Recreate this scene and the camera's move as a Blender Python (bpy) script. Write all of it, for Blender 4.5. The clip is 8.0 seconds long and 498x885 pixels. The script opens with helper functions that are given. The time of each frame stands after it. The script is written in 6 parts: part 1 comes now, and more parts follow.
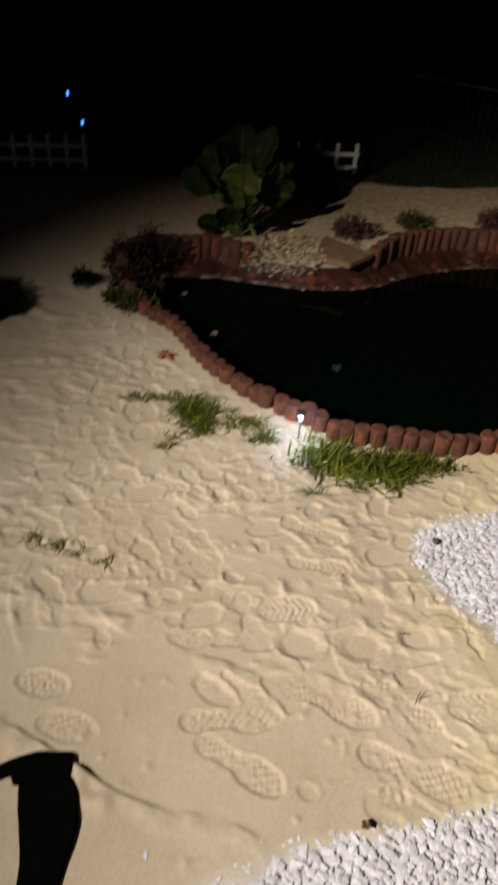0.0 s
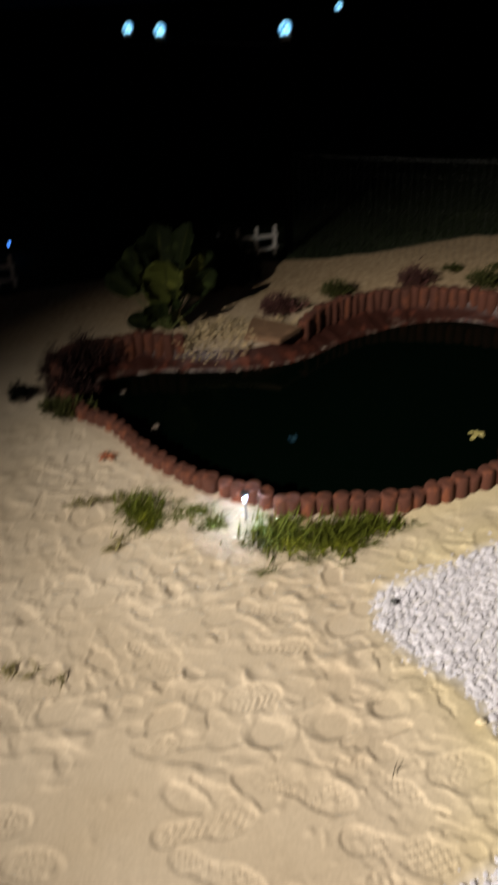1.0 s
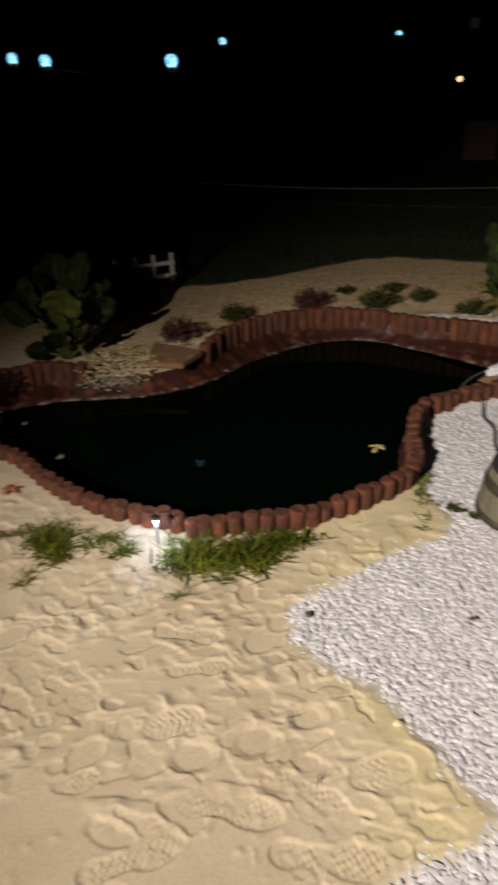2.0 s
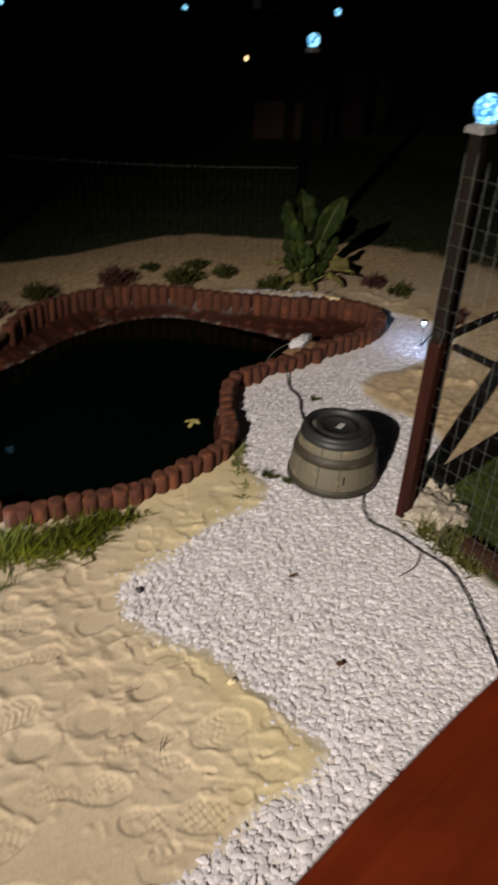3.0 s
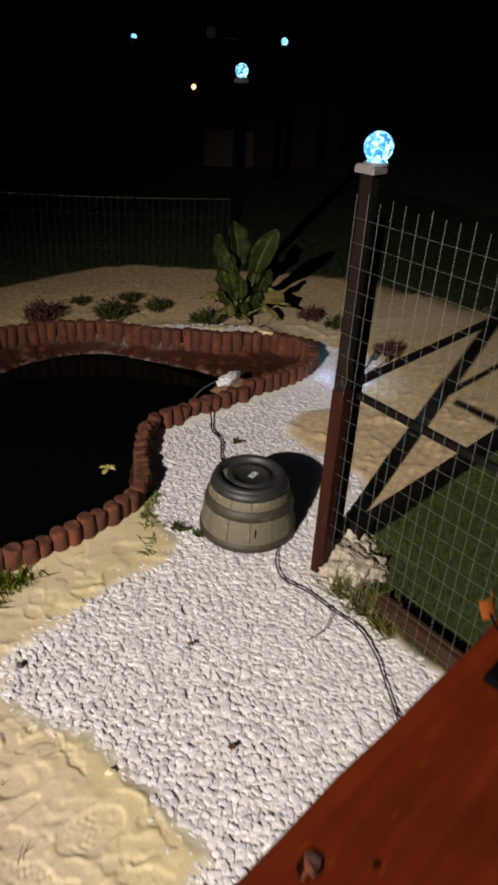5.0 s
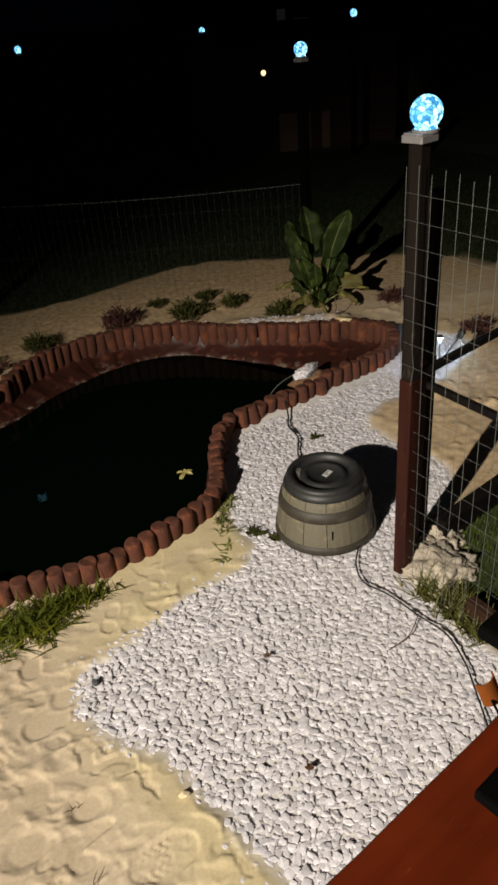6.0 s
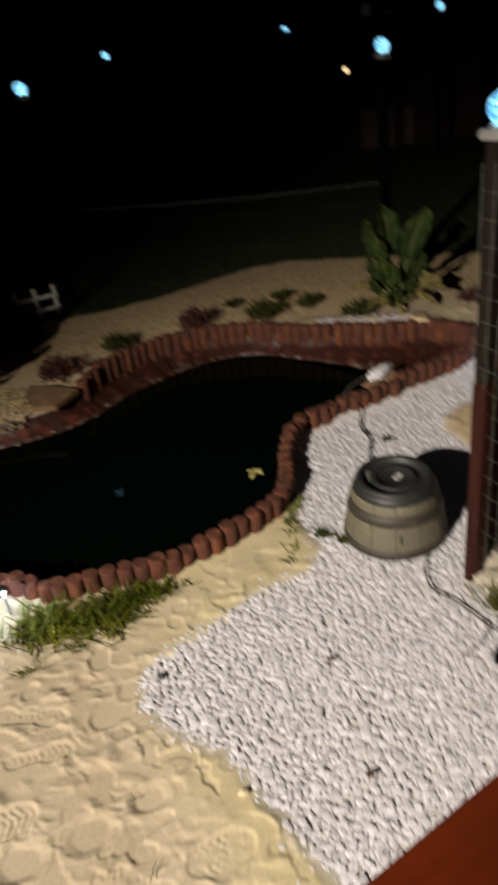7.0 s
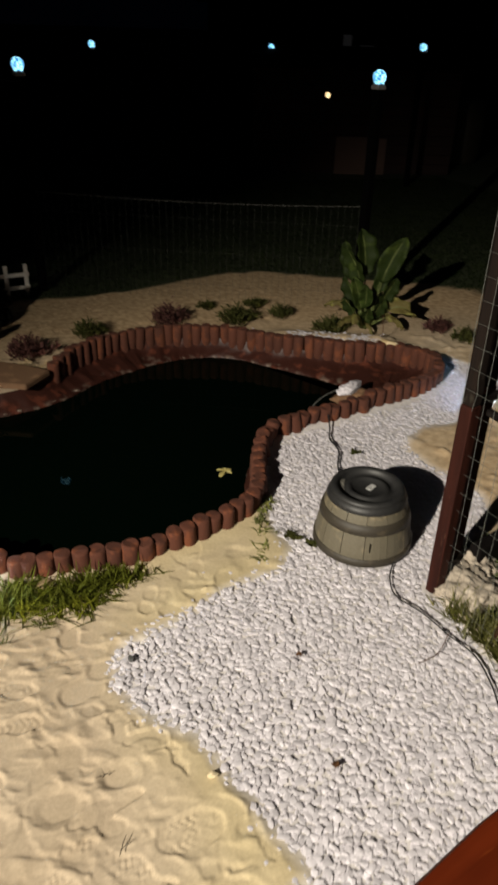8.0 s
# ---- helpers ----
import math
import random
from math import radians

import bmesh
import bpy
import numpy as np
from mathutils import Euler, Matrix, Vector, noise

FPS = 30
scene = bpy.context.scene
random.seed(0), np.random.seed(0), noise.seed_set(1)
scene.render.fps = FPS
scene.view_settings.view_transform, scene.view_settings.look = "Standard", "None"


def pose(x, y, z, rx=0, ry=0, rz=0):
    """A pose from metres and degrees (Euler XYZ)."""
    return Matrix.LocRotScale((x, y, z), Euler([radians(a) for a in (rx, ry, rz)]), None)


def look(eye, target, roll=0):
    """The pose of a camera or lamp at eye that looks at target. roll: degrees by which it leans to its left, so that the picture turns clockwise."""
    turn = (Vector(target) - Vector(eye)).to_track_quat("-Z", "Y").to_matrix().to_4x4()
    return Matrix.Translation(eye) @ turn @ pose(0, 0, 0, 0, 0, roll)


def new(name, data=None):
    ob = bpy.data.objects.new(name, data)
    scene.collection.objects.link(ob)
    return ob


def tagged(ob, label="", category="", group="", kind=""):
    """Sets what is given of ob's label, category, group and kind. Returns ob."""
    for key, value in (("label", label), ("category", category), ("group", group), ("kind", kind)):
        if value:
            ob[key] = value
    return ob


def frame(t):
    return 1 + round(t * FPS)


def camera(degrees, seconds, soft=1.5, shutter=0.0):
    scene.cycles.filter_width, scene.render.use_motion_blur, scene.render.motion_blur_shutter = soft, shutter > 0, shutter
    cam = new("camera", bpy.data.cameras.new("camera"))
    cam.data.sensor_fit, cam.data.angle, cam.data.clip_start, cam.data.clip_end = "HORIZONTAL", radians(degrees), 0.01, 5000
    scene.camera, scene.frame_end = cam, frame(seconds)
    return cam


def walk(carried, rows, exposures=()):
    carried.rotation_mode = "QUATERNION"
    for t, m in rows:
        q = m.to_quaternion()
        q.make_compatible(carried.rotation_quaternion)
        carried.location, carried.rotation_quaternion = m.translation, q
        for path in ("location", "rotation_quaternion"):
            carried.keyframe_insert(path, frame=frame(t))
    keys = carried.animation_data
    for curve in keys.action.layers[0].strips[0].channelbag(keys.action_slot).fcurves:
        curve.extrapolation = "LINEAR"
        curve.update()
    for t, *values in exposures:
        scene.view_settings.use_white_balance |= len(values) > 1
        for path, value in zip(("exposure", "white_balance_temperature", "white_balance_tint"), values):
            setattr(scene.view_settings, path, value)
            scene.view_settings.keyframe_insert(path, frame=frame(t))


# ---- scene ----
cam = camera(37.7, 8.0, soft=2.9, shutter=0.85)
PATH = [
    (0, (0.068, 0.056, 1.974), (0.0030, 1.6327, 0.7452), 4.70),
    (0.1, (0.081, 0.059, 1.977), (0.0202, 1.6501, 0.7664), 3.96),
    (0.3, (0.104, 0.067, 1.982), (0.0563, 1.6668, 0.7830), 1.96),
    (0.5, (0.133, 0.071, 1.987), (0.0890, 1.6936, 0.8186), 0.80),
    (0.6, (0.152, 0.071, 1.990), (0.1025, 1.7095, 0.8437), 0.10),
    (0.9, (0.209, 0.072, 1.998), (0.1805, 1.7499, 0.9105), -2.25),
    (1, (0.228, 0.072, 2.001), (0.2150, 1.7722, 0.9479), -3.20),
    (1.2, (0.238, 0.069, 1.996), (0.2730, 1.8026, 0.9992), -3.20),
    (2.3, (0.200, 0.038, 1.998), (0.6000, 1.7179, 0.9890), 0.30),
    (2.4, (0.177, 0.042, 2.006), (0.6419, 1.6863, 0.9662), 1.63),
    (2.5, (0.155, 0.046, 2.016), (0.6818, 1.6603, 0.9594), 3.00),
    (2.6, (0.155, 0.044, 2.020), (0.7319, 1.6416, 0.9640), 3.62),
    (2.9, (0.169, 0.019, 2.024), (0.8810, 1.5567, 0.9616), 3.93),
    (3, (0.181, 0.007, 2.025), (0.9098, 1.5448, 0.9742), 3.30),
    (3.3, (0.239, -0.030, 2.033), (0.9762, 1.5322, 1.0249), 1.47),
    (3.48, (0.284, -0.052, 2.036), (0.9993, 1.5321, 1.0455), 1.68),
    (3.5, (0.288, -0.054, 2.036), (1.0012, 1.5312, 1.0468), 1.70),
    (3.52, (0.292, -0.056, 2.036), (1.0022, 1.5312, 1.0480), 1.72),
    (3.7, (0.337, -0.075, 2.035), (0.9988, 1.5487, 1.0723), 2.04),
    (4, (0.398, -0.089, 2.034), (0.9872, 1.5558, 1.0606), 0.80),
    (4.4, (0.463, -0.066, 2.042), (1.1443, 1.5312, 1.0495), 0.75),
    (4.467, (0.475, -0.045, 2.045), (1.2011, 1.5297, 1.0485), 1.40),
    (4.5, (0.475, -0.045, 2.045), (1.2070, 1.5178, 1.0342), 1.40),
    (4.533, (0.475, -0.045, 2.045), (1.2127, 1.5058, 1.0199), 1.40),
    (4.7, (0.496, 0.016, 2.049), (1.3200, 1.5408, 1.0510), 4.40),
    (5.8, (0.725, 0.159, 2.048), (1.3170, 1.7788, 1.0352), -3.80),
    (5.98, (0.754, 0.168, 2.031), (1.2868, 1.8010, 1.0060), -5.02),
    (6, (0.756, 0.168, 2.030), (1.2860, 1.8017, 1.0052), -5.09),
    (6.02, (0.757, 0.168, 2.030), (1.2850, 1.8012, 1.0040), -5.16),
    (6.1, (0.766, 0.166, 2.031), (1.2699, 1.7942, 0.9845), -5.72),
    (6.3, (0.785, 0.163, 2.034), (1.2767, 1.8009, 0.9966), -6.36),
    (6.475, (0.804, 0.160, 2.037), (1.2671, 1.8228, 1.0264), -7.42),
    (6.5, (0.805, 0.160, 2.037), (1.2670, 1.8231, 1.0268), -7.50),
    (6.525, (0.805, 0.160, 2.037), (1.2664, 1.8232, 1.0269), -7.56),
    (6.7, (0.804, 0.160, 2.036), (1.2177, 1.8405, 1.0347), -8.56),
    (6.9, (0.797, 0.159, 2.035), (1.1592, 1.8341, 1.0036), -8.08),
    (7, (0.789, 0.159, 2.035), (1.1180, 1.8548, 1.0270), -7.50),
    (7.1, (0.777, 0.157, 2.036), (1.0883, 1.8726, 1.0552), -6.61),
    (7.4, (0.720, 0.145, 2.040), (1.0868, 1.8583, 1.0760), -3.80),
    (7.5, (0.694, 0.141, 2.041), (1.0928, 1.8593, 1.0984), -2.80),
    (7.6, (0.666, 0.138, 2.041), (1.0930, 1.8534, 1.1055), -2.06),
    (7.9, (0.572, 0.134, 2.040), (1.0704, 1.8035, 1.0583), 1.28),
    (8, (0.539, 0.133, 2.039), (1.0588, 1.7896, 1.0462), 1.80),
]
walk(cam, [(t, look(eye, target, roll)) for t, eye, target, roll in PATH], exposures=[(0.0, 0.05, 6250, 10), (1.2, 0.12, 6400, 10), (2.5, -0.12, 6600, 10), (3.0, -0.22, 6550, 11), (3.5, -0.12, 6400, 10), (4.0, -0.05, 6400, 10), (4.5, 0.05, 6450, 10), (6.0, 0.02, 6650, 8), (8.0, 0.02, 6700, 8)])

# ---- world and lights ----
world = bpy.data.worlds.new("night")
scene.world = world
world.use_nodes = True
world.node_tree.nodes["Background"].inputs[0].default_value = (0.25, 0.4, 1.0, 1)
world.node_tree.nodes["Background"].inputs[1].default_value = 0.0006

FLOOD = (-3.25, -1.66, 3.65)
flood = new("flood_light", bpy.data.lights.new("flood_light", "SPOT"))
flood.data.energy, flood.data.color = 3520, (1.0, 0.92, 0.8)
flood.data.spot_size, flood.data.spot_blend, flood.data.shadow_soft_size = radians(73), 1.0, 0.04
# floodlight: a wide, low fan of light, trimmed by an added hood and flaps
flood.matrix_world = look(FLOOD, (4.4, 3.3, 1.1)) @ Matrix.Diagonal((2.5, 1.0, 1.0, 1.0))

# ---- helpers of this scene ----
rnd = random.Random(7)
nrs = np.random.RandomState(11)
U = Vector((0.939, 0.343, 0))      # along the deck rail
V = Vector((-0.343, 0.939, 0))     # away from the house
W = Vector((0.23, -0.973, 0))      # along the mesh fence, towards the deck


def shader(name, base, rough=0.7, metal=0.0, second=None, scale=20.0, bump=0.0, bump_scale=60.0, spread=0.0, coat=0.0, fine=None):
    """A surface with two scales of variation, relief, and a spread of brightness from piece to piece."""
    m = bpy.data.materials.new(name)
    m.use_nodes = True
    n, l = m.node_tree.nodes, m.node_tree.links
    p = n["Principled BSDF"]
    p.inputs["Roughness"].default_value, p.inputs["Metallic"].default_value = rough, metal
    p.inputs["Coat Weight"].default_value = coat
    co = n.new("ShaderNodeTexCoord")
    second = second or tuple(c * 0.7 for c in base)
    big = n.new("ShaderNodeTexNoise")
    big.inputs["Scale"].default_value, big.inputs["Detail"].default_value = scale, 5
    l.new(co.outputs["Object"], big.inputs["Vector"])
    ramp = n.new("ShaderNodeValToRGB")
    ramp.color_ramp.elements[0].position, ramp.color_ramp.elements[1].position = 0.55, 0.66
    ramp.color_ramp.elements[0].color, ramp.color_ramp.elements[1].color = (*second, 1), (*base, 1)
    l.new(big.outputs["Fac"], ramp.inputs["Fac"])
    colour = ramp.outputs["Color"]
    grain = n.new("ShaderNodeTexNoise")
    grain.inputs["Scale"].default_value, grain.inputs["Detail"].default_value = fine or scale * 9, 4
    l.new(co.outputs["Object"], grain.inputs["Vector"])
    hsv = n.new("ShaderNodeHueSaturation")
    rng = n.new("ShaderNodeMapRange")
    rng.inputs["To Min"].default_value, rng.inputs["To Max"].default_value = 0.78, 1.22
    l.new(grain.outputs["Fac"], rng.inputs["Value"])
    if spread:
        info, geo = n.new("ShaderNodeObjectInfo"), n.new("ShaderNodeNewGeometry")
        add, fr, r2, mul = n.new("ShaderNodeMath"), n.new("ShaderNodeMath"), n.new("ShaderNodeMapRange"), n.new("ShaderNodeMath")
        add.operation, fr.operation, mul.operation = "ADD", "FRACT", "MULTIPLY"
        l.new(info.outputs["Random"], add.inputs[0])
        l.new(geo.outputs["Random Per Island"], add.inputs[1])
        l.new(add.outputs[0], fr.inputs[0])
        r2.inputs["To Min"].default_value, r2.inputs["To Max"].default_value = 1 - spread, 1 + spread
        l.new(fr.outputs[0], r2.inputs["Value"])
        l.new(rng.outputs[0], mul.inputs[0])
        l.new(r2.outputs[0], mul.inputs[1])
        l.new(mul.outputs[0], hsv.inputs["Value"])
    else:
        l.new(rng.outputs[0], hsv.inputs["Value"])
    l.new(colour, hsv.inputs["Color"])
    l.new(hsv.outputs["Color"], p.inputs["Base Color"])
    if bump:
        bn, b = n.new("ShaderNodeTexNoise"), n.new("ShaderNodeBump")
        bn.inputs["Scale"].default_value, bn.inputs["Detail"].default_value = bump_scale, 6
        l.new(co.outputs["Object"], bn.inputs["Vector"])
        b.inputs["Strength"].default_value, b.inputs["Distance"].default_value = bump, 0.004
        l.new(bn.outputs["Fac"], b.inputs["Height"])
        l.new(b.outputs["Normal"], p.inputs["Normal"])
    return m


def glow(name, colour, strength):
    m = bpy.data.materials.new(name)
    m.use_nodes = True
    p = m.node_tree.nodes["Principled BSDF"]
    p.inputs["Base Color"].default_value = (*[0.5 * c for c in colour], 1)
    p.inputs["Emission Color"].default_value = (*colour, 1)
    p.inputs["Emission Strength"].default_value = strength
    return m


def wooden(name, base, dark, along="X", rough=0.5, coat=0.0, scuffs=26, worn=0.7):
    """Stained timber: grain drawn out along one axis, with scuffs."""
    m = bpy.data.materials.new(name)
    m.use_nodes = True
    n, l = m.node_tree.nodes, m.node_tree.links
    p = n["Principled BSDF"]
    p.inputs["Coat Weight"].default_value, p.inputs["Specular IOR Level"].default_value = coat, 0.12
    co, mp = n.new("ShaderNodeTexCoord"), n.new("ShaderNodeMapping")
    mp.inputs["Scale"].default_value = {"X": (3, 45, 45), "Z": (45, 45, 3)}[along]
    l.new(co.outputs["Object"], mp.inputs["Vector"])
    tex = n.new("ShaderNodeTexNoise")
    tex.inputs["Scale"].default_value, tex.inputs["Detail"].default_value, tex.inputs["Distortion"].default_value = 1.0, 8, 0.8
    l.new(mp.outputs[0], tex.inputs["Vector"])
    ramp = n.new("ShaderNodeValToRGB")
    ramp.color_ramp.elements[0].position, ramp.color_ramp.elements[1].position = 0.3, 0.7
    ramp.color_ramp.elements[0].color, ramp.color_ramp.elements[1].color = (*dark, 1), (*base, 1)
    l.new(tex.outputs["Fac"], ramp.inputs["Fac"])
    scuff = n.new("ShaderNodeTexNoise")
    scuff.inputs["Scale"].default_value, scuff.inputs["Detail"].default_value = scuffs, 8
    mp2 = n.new("ShaderNodeMapping")
    mp2.inputs["Scale"].default_value = {"X": (0.5, 2.2, 1), "Z": (2.2, 2.2, 0.5)}[along]
    l.new(co.outputs["Object"], mp2.inputs["Vector"])
    l.new(mp2.outputs[0], scuff.inputs["Vector"])
    cut = n.new("ShaderNodeMapRange")
    cut.inputs["From Min"].default_value, cut.inputs["From Max"].default_value, cut.inputs["To Max"].default_value = 0.64, 0.76, worn
    l.new(scuff.outputs["Fac"], cut.inputs["Value"])
    mix = n.new("ShaderNodeMix")
    mix.data_type = "RGBA"
    mix.inputs["B"].default_value = (base[0] * 2.4 + 0.01, base[1] * 4 + 0.006, base[2] * 4 + 0.004, 1)
    l.new(cut.outputs[0], mix.inputs["Factor"])
    l.new(ramp.outputs["Color"], mix.inputs["A"])
    l.new(mix.outputs["Result"], p.inputs["Base Color"])
    rr = n.new("ShaderNodeMapRange")
    rr.inputs["To Min"].default_value, rr.inputs["To Max"].default_value = rough - 0.12, rough + 0.15
    l.new(tex.outputs["Fac"], rr.inputs["Value"])
    l.new(rr.outputs[0], p.inputs["Roughness"])
    b = n.new("ShaderNodeBump")
    b.inputs["Strength"].default_value, b.inputs["Distance"].default_value = 0.5, 0.002
    l.new(tex.outputs["Fac"], b.inputs["Height"])
    l.new(b.outputs["Normal"], p.inputs["Normal"])
    return m


def finish(name, bm, material, smooth=False):
    me = bpy.data.meshes.new(name)
    bm.normal_update()
    bm.to_mesh(me)
    bm.free()
    me.materials.append(material)
    if smooth:
        me.polygons.foreach_set("use_smooth", [True] * len(me.polygons))
    return me


def part(name, bm, material, parent=None, label="", smooth=False):
    ob = new(name, finish(name, bm, material, smooth))
    if parent:
        ob.parent = parent
    return tagged(ob, label)


def thing(name, place, label, category, group="", kind="", turn=0.0):
    ob = new(name)
    ob.matrix_world = pose(*place, 0, 0, turn)
    return tagged(ob, label, category, group, kind)


def block(size, at=(0, 0, 0), bevel=0.004, turn=None, bm=None):
    bm = bm or bmesh.new()
    got = bmesh.ops.create_cube(bm, size=1.0)["verts"]
    m = Matrix.Translation(at) @ (turn or Matrix()) @ Matrix.Diagonal((*size, 1))
    bmesh.ops.transform(bm, matrix=m, verts=got)
    if bevel:
        edges = list({e for v in got for e in v.link_edges})
        bmesh.ops.bevel(bm, geom=edges, offset=bevel, segments=2, affect="EDGES", profile=0.5)
    return bm


def bar(a, b, size, bevel=0.003, bm=None, up=(0, 0, 1)):
    """A squared bar from a to b, size = (width, height)."""
    a, b = Vector(a), Vector(b)
    d = b - a
    x = d.normalized()
    y = Vector(up).cross(x)
    y = y.normalized() if y.length > 1e-4 else Vector((0, 1, 0))
    z = x.cross(y)
    turn = Matrix((x, y, z)).transposed().to_4x4()
    return block((d.length, size[0], size[1]), (a + b) / 2, bevel, turn, bm)


def lathe(profile, seg=32, bm=None, close=True):
    """A turned form from (radius, height) rows."""
    bm = bm or bmesh.new()
    rings = []
    for r, z in profile:
        rings.append([bm.verts.new((r * math.cos(2 * math.pi * k / seg), r * math.sin(2 * math.pi * k / seg), z)) for k in range(seg)])
    for a, b in zip(rings, rings[1:]):
        for k in range(seg):
            bm.faces.new((a[k], a[(k + 1) % seg], b[(k + 1) % seg], b[k]))
    if close:
        bm.faces.new(rings[0][::-1])
        bm.faces.new(rings[-1])
    return bm


def tube(points, radius, seg=6, bm=None, taper=1.0):
    """A round rod along points."""
    bm = bm or bmesh.new()
    pts = [Vector(p) for p in points]
    rings = []
    for i, p in enumerate(pts):
        d = (pts[min(i + 1, len(pts) - 1)] - pts[max(i - 1, 0)]).normalized()
        a = d.orthogonal().normalized() if abs(d.z) > 0.95 else Vector((0, 0, 1)).cross(d).normalized()
        b = d.cross(a)
        r = radius * (1 + (taper - 1) * i / max(1, len(pts) - 1))
        rings.append([bm.verts.new(p + r * (math.cos(2 * math.pi * k / seg) * a + math.sin(2 * math.pi * k / seg) * b)) for k in range(seg)])
    for r0, r1 in zip(rings, rings[1:]):
        for k in range(seg):
            bm.faces.new((r0[k], r0[(k + 1) % seg], r1[(k + 1) % seg], r1[k]))
    bm.faces.new(rings[0][::-1])
    bm.faces.new(rings[-1])
    return bm


def spline(points, steps=8):
    """Catmull-Rom through the points."""
    p = [np.array(q, float) for q in points]
    p = [2 * p[0] - p[1]] + p + [2 * p[-1] - p[-2]]
    out = []
    for i in range(1, len(p) - 2):
        for k in range(steps):
            t = k / steps
            out.append(0.5 * (2 * p[i] + (p[i + 1] - p[i - 1]) * t + (2 * p[i - 1] - 5 * p[i] + 4 * p[i + 1] - p[i + 2]) * t * t + (3 * p[i] - p[i - 1] - 3 * p[i + 1] + p[i + 2]) * t ** 3))
    out.append(p[-2])
    return np.array(out)


def inside(poly, x, y):
    """Whether the places lie in a polygon."""
    poly = np.asarray(poly, float)
    x, y = np.asarray(x, float), np.asarray(y, float)
    hit = np.zeros(x.shape, bool)
    for (x0, y0), (x1, y1) in zip(poly, np.roll(poly, -1, 0)):
        cross = (y0 > y) != (y1 > y)
        with np.errstate(divide="ignore", invalid="ignore"):
            hit ^= cross & (x < (x1 - x0) * (y - y0) / (y1 - y0) + x0)
    return hit


def edge_distance(poly, x, y):
    poly = np.asarray(poly, float)
    best = np.full(np.shape(x), 1e9)
    for (x0, y0), (x1, y1) in zip(poly, np.roll(poly, -1, 0)):
        dx, dy = x1 - x0, y1 - y0
        t = np.clip(((x - x0) * dx + (y - y0) * dy) / (dx * dx + dy * dy + 1e-12), 0, 1)
        best = np.minimum(best, np.hypot(x - x0 - t * dx, y - y0 - t * dy))
    return best


def raw(name, verts, faces, material, smooth=False):
    """A mesh from arrays of places and of equal-sided faces."""
    me = bpy.data.meshes.new(name)
    verts, faces = np.asarray(verts, np.float32), np.asarray(faces, np.int32)
    me.vertices.add(len(verts))
    me.vertices.foreach_set("co", verts.ravel())
    sides = faces.shape[1]
    me.loops.add(faces.size)
    me.loops.foreach_set("vertex_index", faces.ravel())
    me.polygons.add(len(faces))
    me.polygons.foreach_set("loop_start", np.arange(len(faces), dtype=np.int32) * sides)
    me.polygons.foreach_set("use_smooth", np.full(len(faces), smooth))
    me.update(calc_edges=True)
    me.materials.append(material)
    return me


# ---- materials ----
TERRACOTTA = shader("terracotta_concrete", (0.134, 0.038, 0.0148), 0.9, second=(0.074, 0.021, 0.01), scale=14, bump=0.5, bump_scale=90, spread=0.16)
STONE_WHITE = shader("white_marble_chips", (0.74, 0.708, 0.755), 0.6, second=(0.66, 0.628, 0.668), scale=30, bump=0.2, bump_scale=120, spread=0.14)
PEBBLE = shader("cream_pebbles", (0.72, 0.58, 0.36), 0.6, second=(0.46, 0.34, 0.18), scale=20, bump=0.3, spread=0.3)
CREAM = shader("cream_stone", (0.8, 0.71, 0.5), 0.6, second=(0.66, 0.55, 0.36), scale=40, bump=0.3)
WET_ROCK = shader("wet_grey_stone", (0.3, 0.25, 0.2), 0.5, second=(0.12, 0.09, 0.07), scale=25, bump=0.8, bump_scale=50, spread=0.5)
SLAB = shader("sandstone", (0.25, 0.142, 0.074), 0.85, second=(0.17, 0.093, 0.048), scale=9, bump=0.5, bump_scale=70)
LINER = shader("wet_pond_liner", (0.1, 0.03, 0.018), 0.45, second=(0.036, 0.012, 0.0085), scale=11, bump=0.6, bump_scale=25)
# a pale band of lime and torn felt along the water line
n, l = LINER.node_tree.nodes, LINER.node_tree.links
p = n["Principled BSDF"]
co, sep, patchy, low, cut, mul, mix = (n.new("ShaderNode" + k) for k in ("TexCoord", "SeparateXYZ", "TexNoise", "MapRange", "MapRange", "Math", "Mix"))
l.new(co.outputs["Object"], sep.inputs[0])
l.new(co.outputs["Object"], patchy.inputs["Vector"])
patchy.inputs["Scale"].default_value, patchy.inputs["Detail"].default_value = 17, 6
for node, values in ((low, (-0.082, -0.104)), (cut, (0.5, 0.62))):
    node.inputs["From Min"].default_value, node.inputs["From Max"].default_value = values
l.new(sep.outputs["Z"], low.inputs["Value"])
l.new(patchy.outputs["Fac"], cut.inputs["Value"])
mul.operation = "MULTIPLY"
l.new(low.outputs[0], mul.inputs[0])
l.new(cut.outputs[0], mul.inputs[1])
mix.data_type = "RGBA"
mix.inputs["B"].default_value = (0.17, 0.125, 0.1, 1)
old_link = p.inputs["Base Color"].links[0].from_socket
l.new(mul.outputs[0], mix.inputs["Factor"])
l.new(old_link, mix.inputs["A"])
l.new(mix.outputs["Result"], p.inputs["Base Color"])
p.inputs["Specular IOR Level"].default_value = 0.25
RED_STAIN = wooden("red_stained_timber", (0.074, 0.0088, 0.0006), (0.05, 0.0056, 0.0005), "X", 0.62, scuffs=75, worn=0.3)
n, l = RED_STAIN.node_tree.nodes, RED_STAIN.node_tree.links
p = n["Principled BSDF"]
